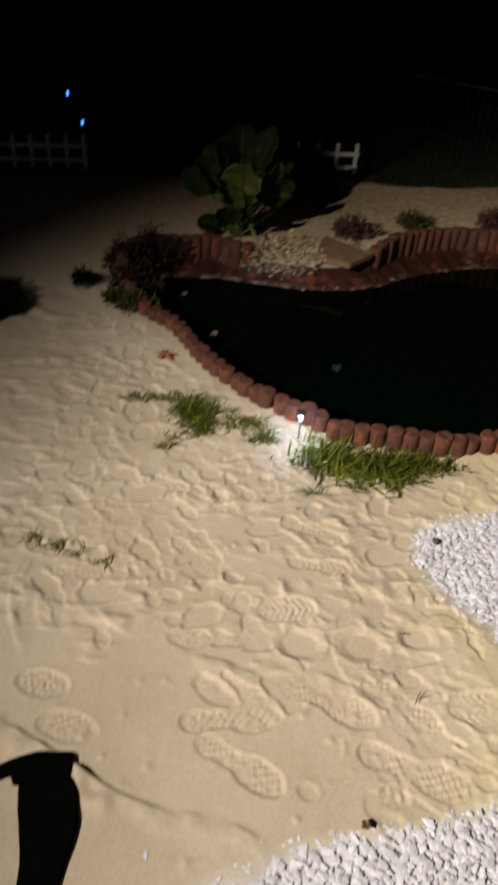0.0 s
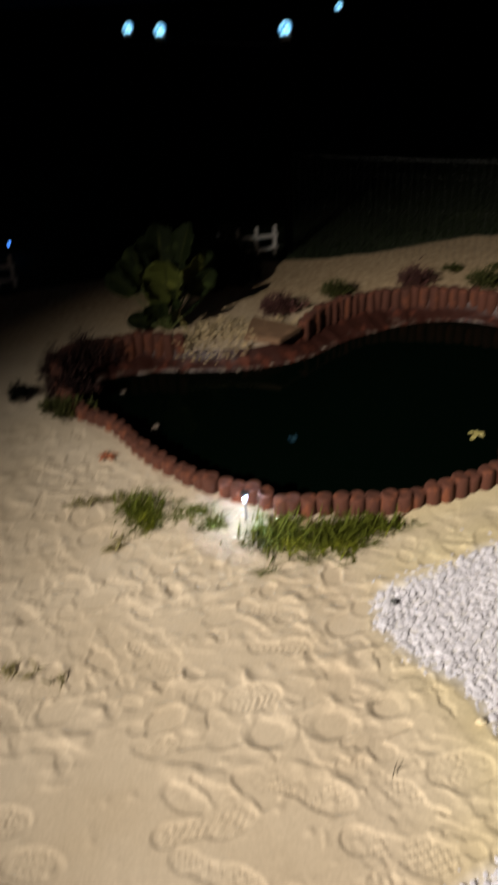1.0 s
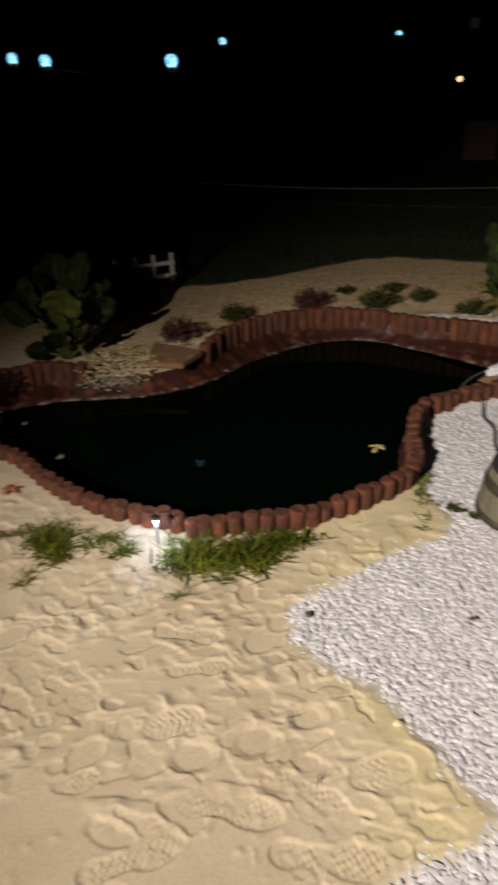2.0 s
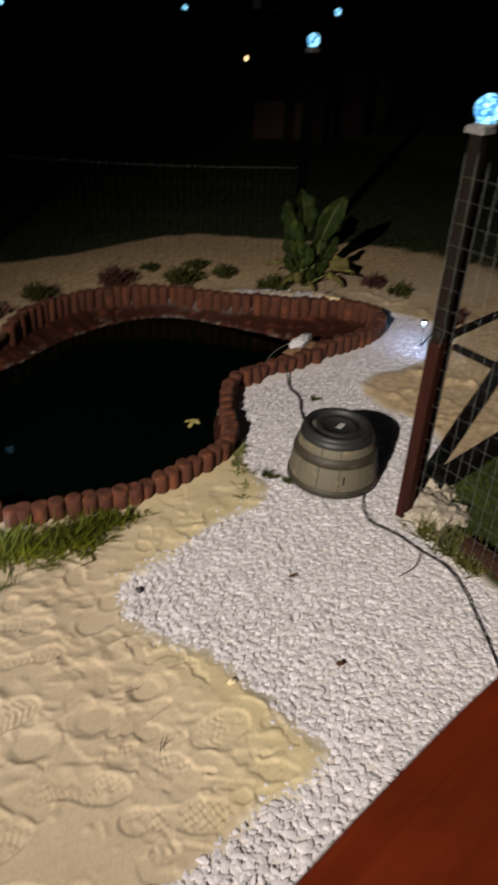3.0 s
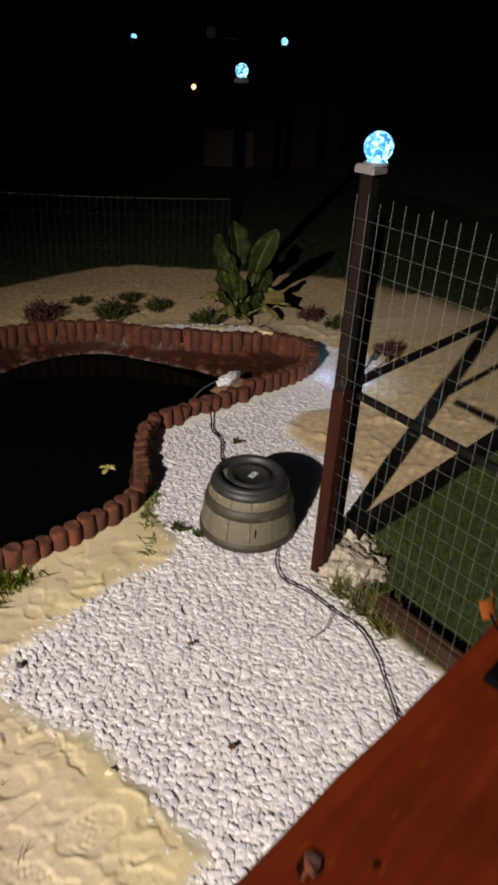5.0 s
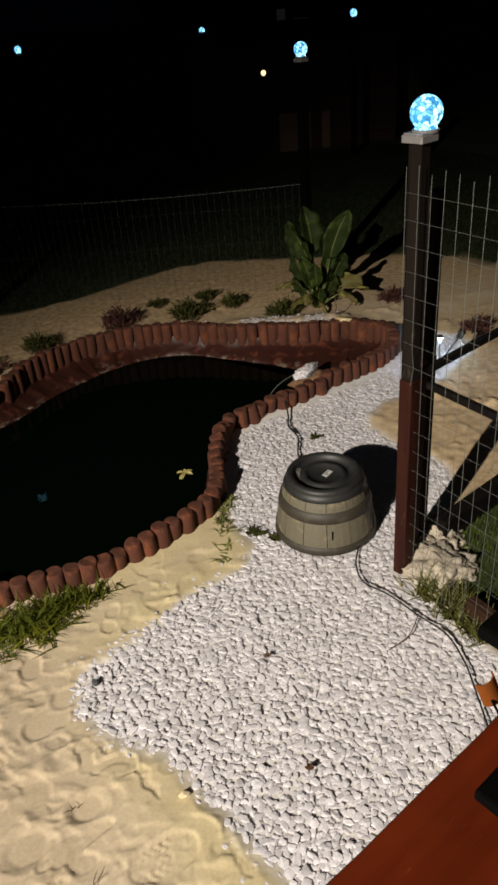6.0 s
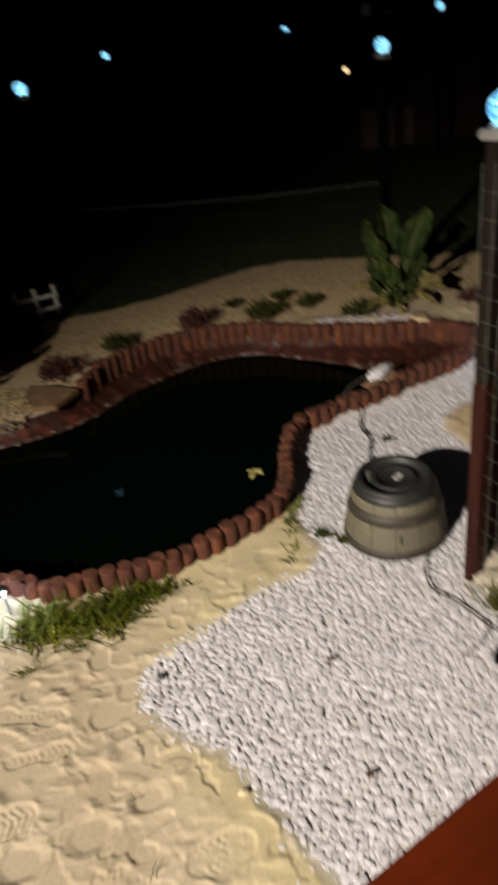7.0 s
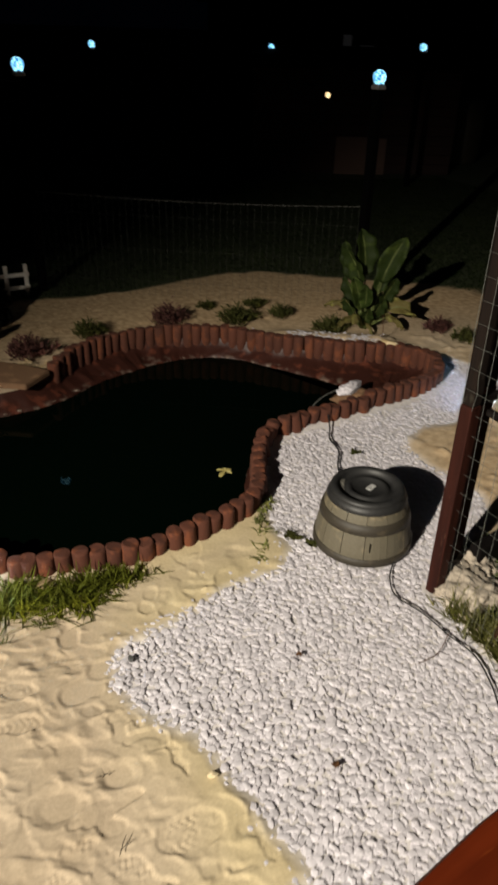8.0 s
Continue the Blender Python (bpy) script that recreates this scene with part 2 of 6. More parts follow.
co, sep, edge_, worn, cut, mul, mix, blot, tone, shade = (n.new("ShaderNode" + k) for k in ("TexCoord", "SeparateXYZ", "MapRange", "TexNoise", "MapRange", "Math", "Mix", "TexNoise", "MapRange", "HueSaturation"))
l.new(co.outputs["Object"], sep.inputs[0])
l.new(co.outputs["Object"], worn.inputs["Vector"])
l.new(co.outputs["Object"], blot.inputs["Vector"])
worn.inputs["Scale"].default_value, worn.inputs["Detail"].default_value = 190, 9
blot.inputs["Scale"].default_value, blot.inputs["Detail"].default_value = 11, 7
for node, values in ((edge_, (-0.058, -0.081)), (cut, (0.52, 0.72)), (tone, (0.25, 0.75))):
    node.inputs["From Min"].default_value, node.inputs["From Max"].default_value = values
tone.inputs["To Min"].default_value, tone.inputs["To Max"].default_value = 0.75, 1.25
l.new(sep.outputs["Y"], edge_.inputs["Value"])
l.new(worn.outputs["Fac"], cut.inputs["Value"])
mul.operation = "MULTIPLY"
l.new(edge_.outputs[0], mul.inputs[0])
l.new(cut.outputs[0], mul.inputs[1])
mix.data_type = "RGBA"
mix.inputs["B"].default_value = (0.12, 0.027, 0.009, 1)
stain = p.inputs["Base Color"].links[0].from_socket
l.new(blot.outputs["Fac"], tone.inputs["Value"])
l.new(tone.outputs[0], shade.inputs["Value"])
l.new(stain, shade.inputs["Color"])
l.new(mul.outputs[0], mix.inputs["Factor"])
l.new(shade.outputs["Color"], mix.inputs["A"])
l.new(mix.outputs["Result"], p.inputs["Base Color"])
RED_POST = wooden("red_stained_post", (0.037, 0.0098, 0.0064), (0.018, 0.0052, 0.0037), "Z", 0.6)
DARK_POST = wooden("dark_weathered_post", (0.013, 0.008, 0.006), (0.007, 0.005, 0.004), "Z", 0.85)
BLACK_WOOD = wooden("black_timber", (0.005, 0.0035, 0.003), (0.003, 0.002, 0.002), "X", 0.85)
BROWN_WOOD = wooden("brown_timber", (0.05, 0.024, 0.014), (0.025, 0.012, 0.008), "X", 0.7)
CAP_GREY = shader("grey_plastic_cap", (0.3, 0.28, 0.28), 0.5, scale=40, bump=0.1)
FAINT_WIRE = shader("weathered_wire", (0.13, 0.13, 0.12), 0.7, 0.0, scale=60)
DULL_WIRE = shader("dull_dark_wire", (0.032, 0.032, 0.029), 0.8, 0.0, scale=60)
WIRE = shader("galvanised_wire", (0.24, 0.25, 0.23), 0.55, 0.6, scale=80)
BLACK_PLASTIC = shader("black_plastic", (0.013, 0.013, 0.014), 0.52, second=(0.02, 0.02, 0.02), scale=30, bump=0.15)
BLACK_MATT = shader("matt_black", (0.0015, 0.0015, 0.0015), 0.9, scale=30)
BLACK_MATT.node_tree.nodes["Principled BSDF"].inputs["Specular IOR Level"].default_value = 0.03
HOOP = shader("dark_brown_hoop", (0.06, 0.048, 0.03), 0.6, second=(0.034, 0.028, 0.019), scale=25, bump=0.2)
STAVE = shader("olive_grey_staves", (0.2, 0.165, 0.105), 0.65, second=(0.12, 0.105, 0.072), scale=16, bump=0.5, bump_scale=70, spread=0.12)
PAPER = shader("white_label_paper", (0.7, 0.7, 0.68), 0.6, scale=60)
INK = shader("grey_print", (0.1, 0.1, 0.1), 0.7)
PLATE = shader("grey_metal_plate", (0.2, 0.215, 0.22), 0.45, 0.3, scale=40)
COPPER = shader("orange_copper", (0.4, 0.13, 0.025), 0.42, 0.6, second=(0.26, 0.075, 0.015), scale=50)
WHITE_PAINT = shader("white_lattice_paint", (0.75, 0.74, 0.7), 0.6, second=(0.6, 0.58, 0.54), scale=20)
CABLE = shader("black_rubber_cable", (0.012, 0.012, 0.012), 0.55)
BIG_LEAF = shader("broad_leaf", (0.052, 0.074, 0.016), 0.6, second=(0.02, 0.032, 0.007), scale=9, bump=0.3, bump_scale=40, spread=0.25)
OLD_LEAF = shader("yellowing_leaf", (0.2, 0.19, 0.05), 0.6, second=(0.12, 0.1, 0.035), scale=12, bump=0.3)
STALK = shader("green_stalk", (0.16, 0.19, 0.07), 0.5, second=(0.1, 0.12, 0.04), scale=20)
GRASS = shader("grass_blades", (0.16, 0.165, 0.014), 0.7, second=(0.07, 0.08, 0.008), scale=4, spread=0.3)
TUFT_GREEN = shader("yellow_green_tuft", (0.22, 0.2, 0.035), 0.7, second=(0.09, 0.09, 0.015), scale=8, spread=0.4)
DRY_HERB = shader("brownish_runner", (0.27, 0.21, 0.08), 0.7, second=(0.15, 0.125, 0.04), scale=8, spread=0.35)
HERB = shader("yellowish_herb", (0.24, 0.22, 0.06), 0.7, second=(0.12, 0.13, 0.03), scale=8, spread=0.35)
# far lawn: weak light out there is put into the colour
DIMMED_LAWN = shader("lawn_blades", (0.016, 0.024, 0.005), 0.9, second=(0.009, 0.015, 0.0035), scale=2, spread=0.35)
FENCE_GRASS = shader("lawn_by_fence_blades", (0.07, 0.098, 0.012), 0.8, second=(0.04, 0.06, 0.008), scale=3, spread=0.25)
SHRUB_MAROON = shader("dark_red_shrub_leaf", (0.05, 0.02, 0.016), 0.8, second=(0.025, 0.012, 0.01), scale=8, spread=0.3)
SHRUB_GREEN = shader("green_shrub_leaf", (0.09, 0.085, 0.02), 0.7, second=(0.042, 0.045, 0.012), scale=8, spread=0.3)
SHRUB_RED = shader("purple_red_shrub_leaf", (0.13, 0.05, 0.04), 0.6, second=(0.07, 0.03, 0.026), scale=8, spread=0.3)
# near-black: one small dark tuft, and the leaf masses that replace cast shadows
DARK_TUFT_AND_SHADE = shader("dark_tuft_and_shade_leaf", (0.007, 0.0065, 0.005), 0.9, second=(0.004, 0.004, 0.003), scale=8, spread=0.3)
for leafy in (BIG_LEAF, OLD_LEAF, STALK, GRASS, DIMMED_LAWN, FENCE_GRASS, SHRUB_GREEN, SHRUB_RED, DARK_TUFT_AND_SHADE, SHRUB_MAROON):
    leafy.node_tree.nodes["Principled BSDF"].inputs["Specular IOR Level"].default_value = 0.12
DRY_SPRIG = shader("dry_sprig", (0.05, 0.04, 0.02), 0.8, second=(0.03, 0.022, 0.012), scale=30)
DRY_LEAF = shader("dry_brown_leaf", (0.16, 0.07, 0.025), 0.7, second=(0.09, 0.04, 0.015), scale=30)
RED_LEAF = shader("orange_red_leaf", (0.46, 0.17, 0.07), 0.6, second=(0.33, 0.1, 0.045), scale=30)
YELLOW_LEAF = shader("pale_yellow_leaf", (0.6, 0.52, 0.24), 0.5, second=(0.4, 0.34, 0.12), scale=30)
CONCRETE = shader("rough_concrete", (0.6, 0.53, 0.45), 0.9, second=(0.42, 0.36, 0.29), scale=14, bump=0.9, bump_scale=45)
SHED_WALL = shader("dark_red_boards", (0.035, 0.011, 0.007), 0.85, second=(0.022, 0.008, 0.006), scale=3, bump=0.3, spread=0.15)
PALE_BOARD = shader("pale_board", (0.125, 0.072, 0.056), 0.7, second=(0.14, 0.08, 0.062), scale=5)
HOUSE = shader("house_plaster", (0.2, 0.18, 0.16), 0.9, second=(0.15, 0.13, 0.12), scale=3, bump=0.4)
DECK = wooden("deck_boards", (0.06, 0.016, 0.008), (0.03, 0.009, 0.005), "X", 0.6)

ICE = glow("crackle_globe", (0.1, 0.5, 1.0), 1.0)
n, l = ICE.node_tree.nodes, ICE.node_tree.links
co, vor, rng = n.new("ShaderNodeTexCoord"), n.new("ShaderNodeTexVoronoi"), n.new("ShaderNodeMapRange")
vor.feature = "DISTANCE_TO_EDGE"
vor.inputs["Scale"].default_value, vor.inputs["Randomness"].default_value = 62, 1.0
cell, hot, bent = n.new("ShaderNodeTexVoronoi"), n.new("ShaderNodeMapRange"), n.new("ShaderNodeTexNoise")
cell.inputs["Scale"].default_value = 62
bent.inputs["Scale"].default_value = 45
warp_ = n.new("ShaderNodeMix")
warp_.data_type = "RGBA"
warp_.blend_type = "LINEAR_LIGHT"
warp_.inputs["Factor"].default_value = 0.012
l.new(co.outputs["Object"], bent.inputs["Vector"])
l.new(co.outputs["Object"], warp_.inputs["A"])
l.new(bent.outputs["Color"], warp_.inputs["B"])
l.new(warp_.outputs["Result"], vor.inputs["Vector"])
l.new(warp_.outputs["Result"], cell.inputs["Vector"])
# cracks stay deep blue, the splinters between them shine by different amounts
rng.inputs["From Max"].default_value, rng.inputs["To Min"].default_value, rng.inputs["To Max"].default_value = 0.16, 0.12, 1.0
sep, mul = n.new("ShaderNodeSeparateColor"), n.new("ShaderNodeMath")
hot.inputs["To Min"].default_value, hot.inputs["To Max"].default_value = 0.8, 3.3
mul.operation = "MULTIPLY"
ramp = n.new("ShaderNodeValToRGB")
ramp.color_ramp.elements[0].color, ramp.color_ramp.elements[1].color = (0.03, 0.32, 0.85, 1), (0.36, 0.82, 1.0, 1)
ramp.color_ramp.elements[0].position, ramp.color_ramp.elements[1].position = 0.1, 0.75
l.new(cell.outputs["Color"], sep.inputs[0])
l.new(sep.outputs[0], hot.inputs["Value"])
l.new(vor.outputs["Distance"], rng.inputs["Value"])
l.new(rng.outputs[0], mul.inputs[0])
l.new(hot.outputs[0], mul.inputs[1])
l.new(sep.outputs[0], ramp.inputs["Fac"])
l.new(ramp.outputs["Color"], n["Principled BSDF"].inputs["Emission Color"])
l.new(mul.outputs[0], n["Principled BSDF"].inputs["Emission Strength"])
WHITE_GLOW = glow("white_led", (0.46, 0.68, 1.0), 420.0)
POOL_GLOW = glow("bright_white_led", (0.42, 0.66, 1.0), 420.0)
TUBE_GLOW = glow("lit_clear_tube", (0.6, 0.75, 1.0), 0.8)
BLUE_GLOW = glow("blue_led", (0.08, 0.3, 1.0), 2.5)
DIM_GLOW = glow("dim_window", (0.7, 0.7, 0.75), 0.006)
WARM_GLOW = glow("warm_bulb", (1.0, 0.72, 0.38), 1.7)

WATER = bpy.data.materials.new("dark_pond_water")
WATER.use_nodes = True
n, l = WATER.node_tree.nodes, WATER.node_tree.links
p = n["Principled BSDF"]
p.inputs["Base Color"].default_value, p.inputs["Roughness"].default_value, p.inputs["IOR"].default_value = (0.0006, 0.0022, 0.0011, 1), 0.015, 1.33
p.inputs["Specular IOR Level"].default_value = 0.09
rip, bmp, co = n.new("ShaderNodeTexNoise"), n.new("ShaderNodeBump"), n.new("ShaderNodeTexCoord")
rip.inputs["Scale"].default_value, rip.inputs["Detail"].default_value = 14, 2
bmp.inputs["Strength"].default_value, bmp.inputs["Distance"].default_value = 0.04, 0.003
l.new(co.outputs["Object"], rip.inputs["Vector"])
l.new(rip.outputs["Fac"], bmp.inputs["Height"])
l.new(bmp.outputs["Normal"], p.inputs["Normal"])

# Sand, gravel bed and lawn soil of the one ground sheet, told apart by where each lies.
GROUND = bpy.data.materials.new("sand_gravel_and_turf")
GROUND.use_nodes = True
n, l = GROUND.node_tree.nodes, GROUND.node_tree.links
p = n["Principled BSDF"]
p.inputs["Roughness"].default_value = 0.92
co = n.new("ShaderNodeTexCoord")


def noisy(scale, detail, a, b, lo=0.35, hi=0.68):
    t, r = n.new("ShaderNodeTexNoise"), n.new("ShaderNodeValToRGB")
    t.inputs["Scale"].default_value, t.inputs["Detail"].default_value = scale, detail
    l.new(co.outputs["Object"], t.inputs["Vector"])
    r.color_ramp.elements[0].position, r.color_ramp.elements[1].position = lo, hi
    r.color_ramp.elements[0].color, r.color_ramp.elements[1].color = (*a, 1), (*b, 1)
    l.new(t.outputs["Fac"], r.inputs["Fac"])
    return r.outputs["Color"]


def blend(fac, a, b, kind="MIX"):
    m = n.new("ShaderNodeMix")
    m.data_type, m.blend_type = "RGBA", kind
    if isinstance(fac, float):
        m.inputs["Factor"].default_value = fac
    else:
        l.new(fac, m.inputs["Factor"])
    l.new(a, m.inputs["A"])
    l.new(b, m.inputs["B"])
    return m.outputs["Result"]


def mask(name):
    a = n.new("ShaderNodeAttribute")
    a.attribute_name = name
    return a.outputs["Fac"]


sand = noisy(1.7, 4, (0.52, 0.412, 0.285), (0.602, 0.494, 0.364))
sand = blend(mask("yellow"), sand, noisy(6, 4, (0.56, 0.46, 0.242), (0.64, 0.538, 0.305)))
sand = blend(mask("soil"), sand, noisy(22, 6, (0.38, 0.252, 0.132), (0.62, 0.455, 0.275)))
sand = blend(1.0, sand, noisy(90, 4, (0.92, 0.915, 0.91), (1.05, 1.05, 1.05)), "MULTIPLY")
sand = blend(1.0, sand, noisy(500, 2, (0.96, 0.96, 0.96), (1.03, 1.03, 1.03)), "MULTIPLY")
ground_colour = blend(mask("gravel"), sand, noisy(60, 4, (0.58, 0.55, 0.53), (0.74, 0.7, 0.69)))
# turf is coloured dim too, as if barely lit
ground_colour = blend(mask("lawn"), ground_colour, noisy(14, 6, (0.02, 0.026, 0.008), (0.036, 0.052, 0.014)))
l.new(ground_colour, p.inputs["Base Color"])
bt, bmp = n.new("ShaderNodeTexNoise"), n.new("ShaderNodeBump")
bt.inputs["Scale"].default_value, bt.inputs["Detail"].default_value = 130, 6
l.new(co.outputs["Object"], bt.inputs["Vector"])
bmp.inputs["Strength"].default_value, bmp.inputs["Distance"].default_value = 0.1, 0.004
l.new(bt.outputs["Fac"], bmp.inputs["Height"])
l.new(bmp.outputs["Normal"], p.inputs["Normal"])

# ---- plan ----
# Outer foot of the log edging, and how far inside it the water begins.
NEAR_RING = [(-0.956, 3.997, 0.13), (-0.898, 3.854, 0.12), (-0.755, 3.647, 0.12), (-0.593, 3.524, 0.10), (-0.451, 3.339, 0.10), (-0.375, 3.216, 0.10), (-0.236, 3.066, 0.10),
             (-0.079, 2.915, 0.10), (0.090, 2.810, 0.10), (0.200, 2.755, 0.10), (0.324, 2.667, 0.10), (0.476, 2.645, 0.10), (0.660, 2.640, 0.10), (0.865, 2.640, 0.10), (1.070, 2.700, 0.10),
             (1.267, 2.775, 0.10), (1.420, 2.855, 0.10), (1.515, 2.960, 0.10), (1.575, 3.150, 0.10), (1.650, 3.360, 0.10), (1.770, 3.530, 0.10), (1.900, 3.595, 0.11), (2.056, 3.640, 0.13)]
FAR_RING = [(2.206, 3.668, 0.15), (2.470, 3.750, 0.22), (2.740, 3.825, 0.3), (2.993, 3.925, 0.5), (3.150, 4.107, 0.62), (3.150, 4.310, 0.66), (2.990, 4.500, 0.58), (2.751, 4.575, 0.42), (2.532, 4.675, 0.27),
            (2.311, 4.790, 0.18), (2.145, 4.920, 0.15), (1.998, 5.025, 0.13), (1.809, 5.125, 0.14), (1.604, 5.185, 0.18), (1.395, 5.210, 0.23), (1.142, 5.185, 0.28),
            (0.922, 5.070, 0.27), (0.715, 4.890, 0.23), (0.560, 4.680, 0.18), (0.400, 4.560, 0.14), (0.160, 4.500, 0.13), (-0.200, 4.535, 0.14), (-0.396, 4.604, 0.2), (-0.605, 4.582, 0.2), (-0.907, 4.463, 0.18), (-1.005, 4.251, 0.15)]
ring = spline(NEAR_RING + FAR_RING + NEAR_RING[:1], 10)[:-1]
step = np.r_[0, np.cumsum(np.hypot(*np.diff(np.vstack([ring, ring[:1]])[:, :2], axis=0).T))]
LOG = 0.072
count = round(step[-1] / LOG)
at = np.linspace(0, step[-1], count, endpoint=False)
closed = np.vstack([ring, ring[:1]])
outer = np.stack([np.interp(at, step, closed[:, k]) for k in range(3)], 1)
tangent = np.roll(outer, -1, 0)[:, :2] - np.roll(outer, 1, 0)[:, :2]
tangent /= np.hypot(*tangent.T)[:, None]
inward = np.stack([-tangent[:, 1], tangent[:, 0]], 1)
centre = outer[:, :2] + inward * LOG * 0.5
shore = outer[:, :2] + inward * outer[:, 2:3]
POND = outer[:, :2] + inward * 0.03

GRAVEL = [(-0.4, 0.45), (-0.08, 0.72), (0.049, 0.805), (0.217, 0.903), (0.367, 0.948), (0.49, 0.984), (0.65, 1.047), (0.783, 1.085), (0.98, 1.13), (1.085, 1.19), (1.035, 1.28), (1.0, 1.36), (0.968, 1.47),
          (0.945, 1.56), (0.92, 1.63), (0.865, 1.725), (0.785, 1.805), (0.7, 1.9), (0.65, 2.0), (0.655, 2.11), (0.706, 2.2), (0.832, 2.243), (0.98, 2.3), (1.14, 2.385), (1.28, 2.438), (1.414, 2.465),
          (1.5, 2.58), (1.49, 2.8), (1.5, 2.95), (1.5, 3.15), (1.58, 3.4), (1.75, 3.62), (2.06, 3.72), (2.47, 3.83), (2.95, 4.0), (3.1, 4.15), (3.14, 4.4), (3.36, 4.4), (3.56, 4.15), (3.62, 3.93), (3.5, 3.8)]
GRAVEL += [(3.28, 3.64), (3.02, 3.5), (2.83, 3.46), (2.64, 3.46), (2.55, 3.385), (2.485, 3.29), (2.48, 3.1), (2.54, 3.0), (2.6, 2.85), (2.6, 2.65), (2.5, 2.5), (2.2, 2.36), (2.04, 2.2), (2.03, 2.0), (2.06, 1.78), (2.1, 1.6), (2.2, 1.2), (2.3, 0.6), (2.3, 0.2)]
SAND = [(-60, -20), (-60, 3.0), (-4.0, 5.1), (-2.25, 5.58), (-1.62, 5.78), (-1.0, 6.0), (-0.78, 6.07), (0.44, 6.27), (1.03, 6.26), (1.45, 6.37), (1.9, 6.55), (2.35, 6.68), (2.65, 6.66), (3.0, 6.48), (3.33, 6.32), (4.1, 5.96), (4.6, 5.45), (5.03, 4.64), (5.2, 3.6), (4.6, 3.05), (3.32, 2.68), (2.2, 2.36), (2.06, 2.1), (2.1, 1.65), (2.5, 0.0), (2.5, -20)]


# ---- the ground ----
def spaced(inner, far):
    grow = 0.016 * np.cumsum(1.28 ** np.arange(1, 60))
    grow = grow[grow < far]
    return np.r_[(inner[0] - grow)[::-1], inner, inner[-1] + grow]


fine_x = np.r_[np.arange(-1.9, -0.9, 0.014), np.arange(-0.9, 1.2, 0.006), np.arange(1.2, 3.7, 0.016)]
fine_y = np.r_[np.arange(0.55, 0.85, 0.012), np.arange(0.85, 2.3, 0.006), np.arange(2.3, 3.2, 0.01), np.arange(3.2, 6.7, 0.016)]
gx, gy = spaced(fine_x, 400), spaced(fine_y, 400)
X, Y = np.meshgrid(gx, gy)
near = (X > -2.2) & (X < 4.0) & (Y > 0.3) & (Y < 7.0)


def smooth_noise(scale, seed):
    """Value noise over the sheet's plan."""
    r = np.random.RandomState(seed)
    table = r.rand(512)
    perm = r.permutation(512)
    u, v = X / scale, Y / scale
    i, j = np.floor(u).astype(int), np.floor(v).astype(int)
    f, g = u - i, v - j
    f, g = f * f * (3 - 2 * f), g * g * (3 - 2 * g)
    val = lambda a, b: table[(perm[a % 512] + b) % 512]
    return (val(i, j) * (1 - f) + val(i + 1, j) * f) * (1 - g) + (val(i, j + 1) * (1 - f) + val(i + 1, j + 1) * f) * g - 0.5


lay = np.where(near, 0.014 * smooth_noise(0.6, 1) + 0.005 * smooth_noise(0.2, 2), 0)
height = lay + np.where(near, 0.0012 * smooth_noise(0.05, 3), 0)
crumble = smooth_noise(0.04, 7) + 0.6 * smooth_noise(0.11, 8)
fine_crumble = smooth_noise(0.014, 9)


def patch(cx, cy, r):
    i0, i1 = np.searchsorted(gx, (cx - r, cx + r))
    j0, j1 = np.searchsorted(gy, (cy - r, cy + r))
    return slice(j0, j1), slice(i0, i1)


def stamp(cx, cy, angle, length, depth, tread, sole="whole", ragged=0.3, edge=0.1):
    """Press one shoe sole into the sand: a flat bed with a crisp lip and, where it is fresh, its tread."""
    w = patch(cx, cy, length * 0.75)
    if min(X[w].shape) < 4:
        return
    x, y = X[w] - cx, Y[w] - cy
    a, b = x * math.cos(angle) + y * math.sin(angle), -x * math.sin(angle) + y * math.cos(angle)
    fore = np.hypot((a - 0.2 * length) / (0.29 * length), b / (0.165 * length))
    back = np.hypot((a + 0.33 * length) / (0.165 * length), b / (0.125 * length))
    arch = np.maximum(abs(a + 0.08 * length) / (0.2 * length), abs(b) / (0.1 * length))
    d = {"whole": np.minimum(np.minimum(fore, back), arch), "fore": fore, "heel": back}[sole] + ragged * crumble[w]
    press = np.clip((1.0 - d) / edge, 0, 1)
    press = press * press * (3 - 2 * press)
    lip = np.exp(-((d - 1.09) / 0.09) ** 2) * np.clip(0.4 + 1.6 * crumble[w], 0, 1)
    slope = rnd.uniform(-0.9, 0.9) * a / length + rnd.uniform(-1.2, 1.2) * b / length
    pitch, kind_ = rnd.uniform(0.018, 0.027), rnd.randrange(3)
    u, v = a + 0.01 * fine_crumble[w], b + 0.01 * crumble[w]
    if kind_ == 0:
        lugs = np.sin(u * 2 * math.pi / pitch + 1.6 * np.arcsin(np.sin(v * 2 * math.pi / 0.034)))
    elif kind_ == 1:
        lugs = 1.4 * np.sin(u * 2 * math.pi / pitch) * np.sin((v + 0.35 * u) * 2 * math.pi / 0.03)
    else:
        lugs = np.sin((u + 0.6 * np.abs(v)) * 2 * math.pi / pitch)
    pattern = tread * (np.clip(1.8 * lugs, -1, 1) * np.clip(0.6 + 2.2 * crumble[w], 0, 1) + 1.3 * fine_crumble[w]) * np.clip((0.9 - d) / 0.15, 0, 1)
    height[w] = height[w] * (1 - press) + (lay[w] - depth * (1 + slope) + pattern) * press + depth * 0.35 * lip * (1 - press)


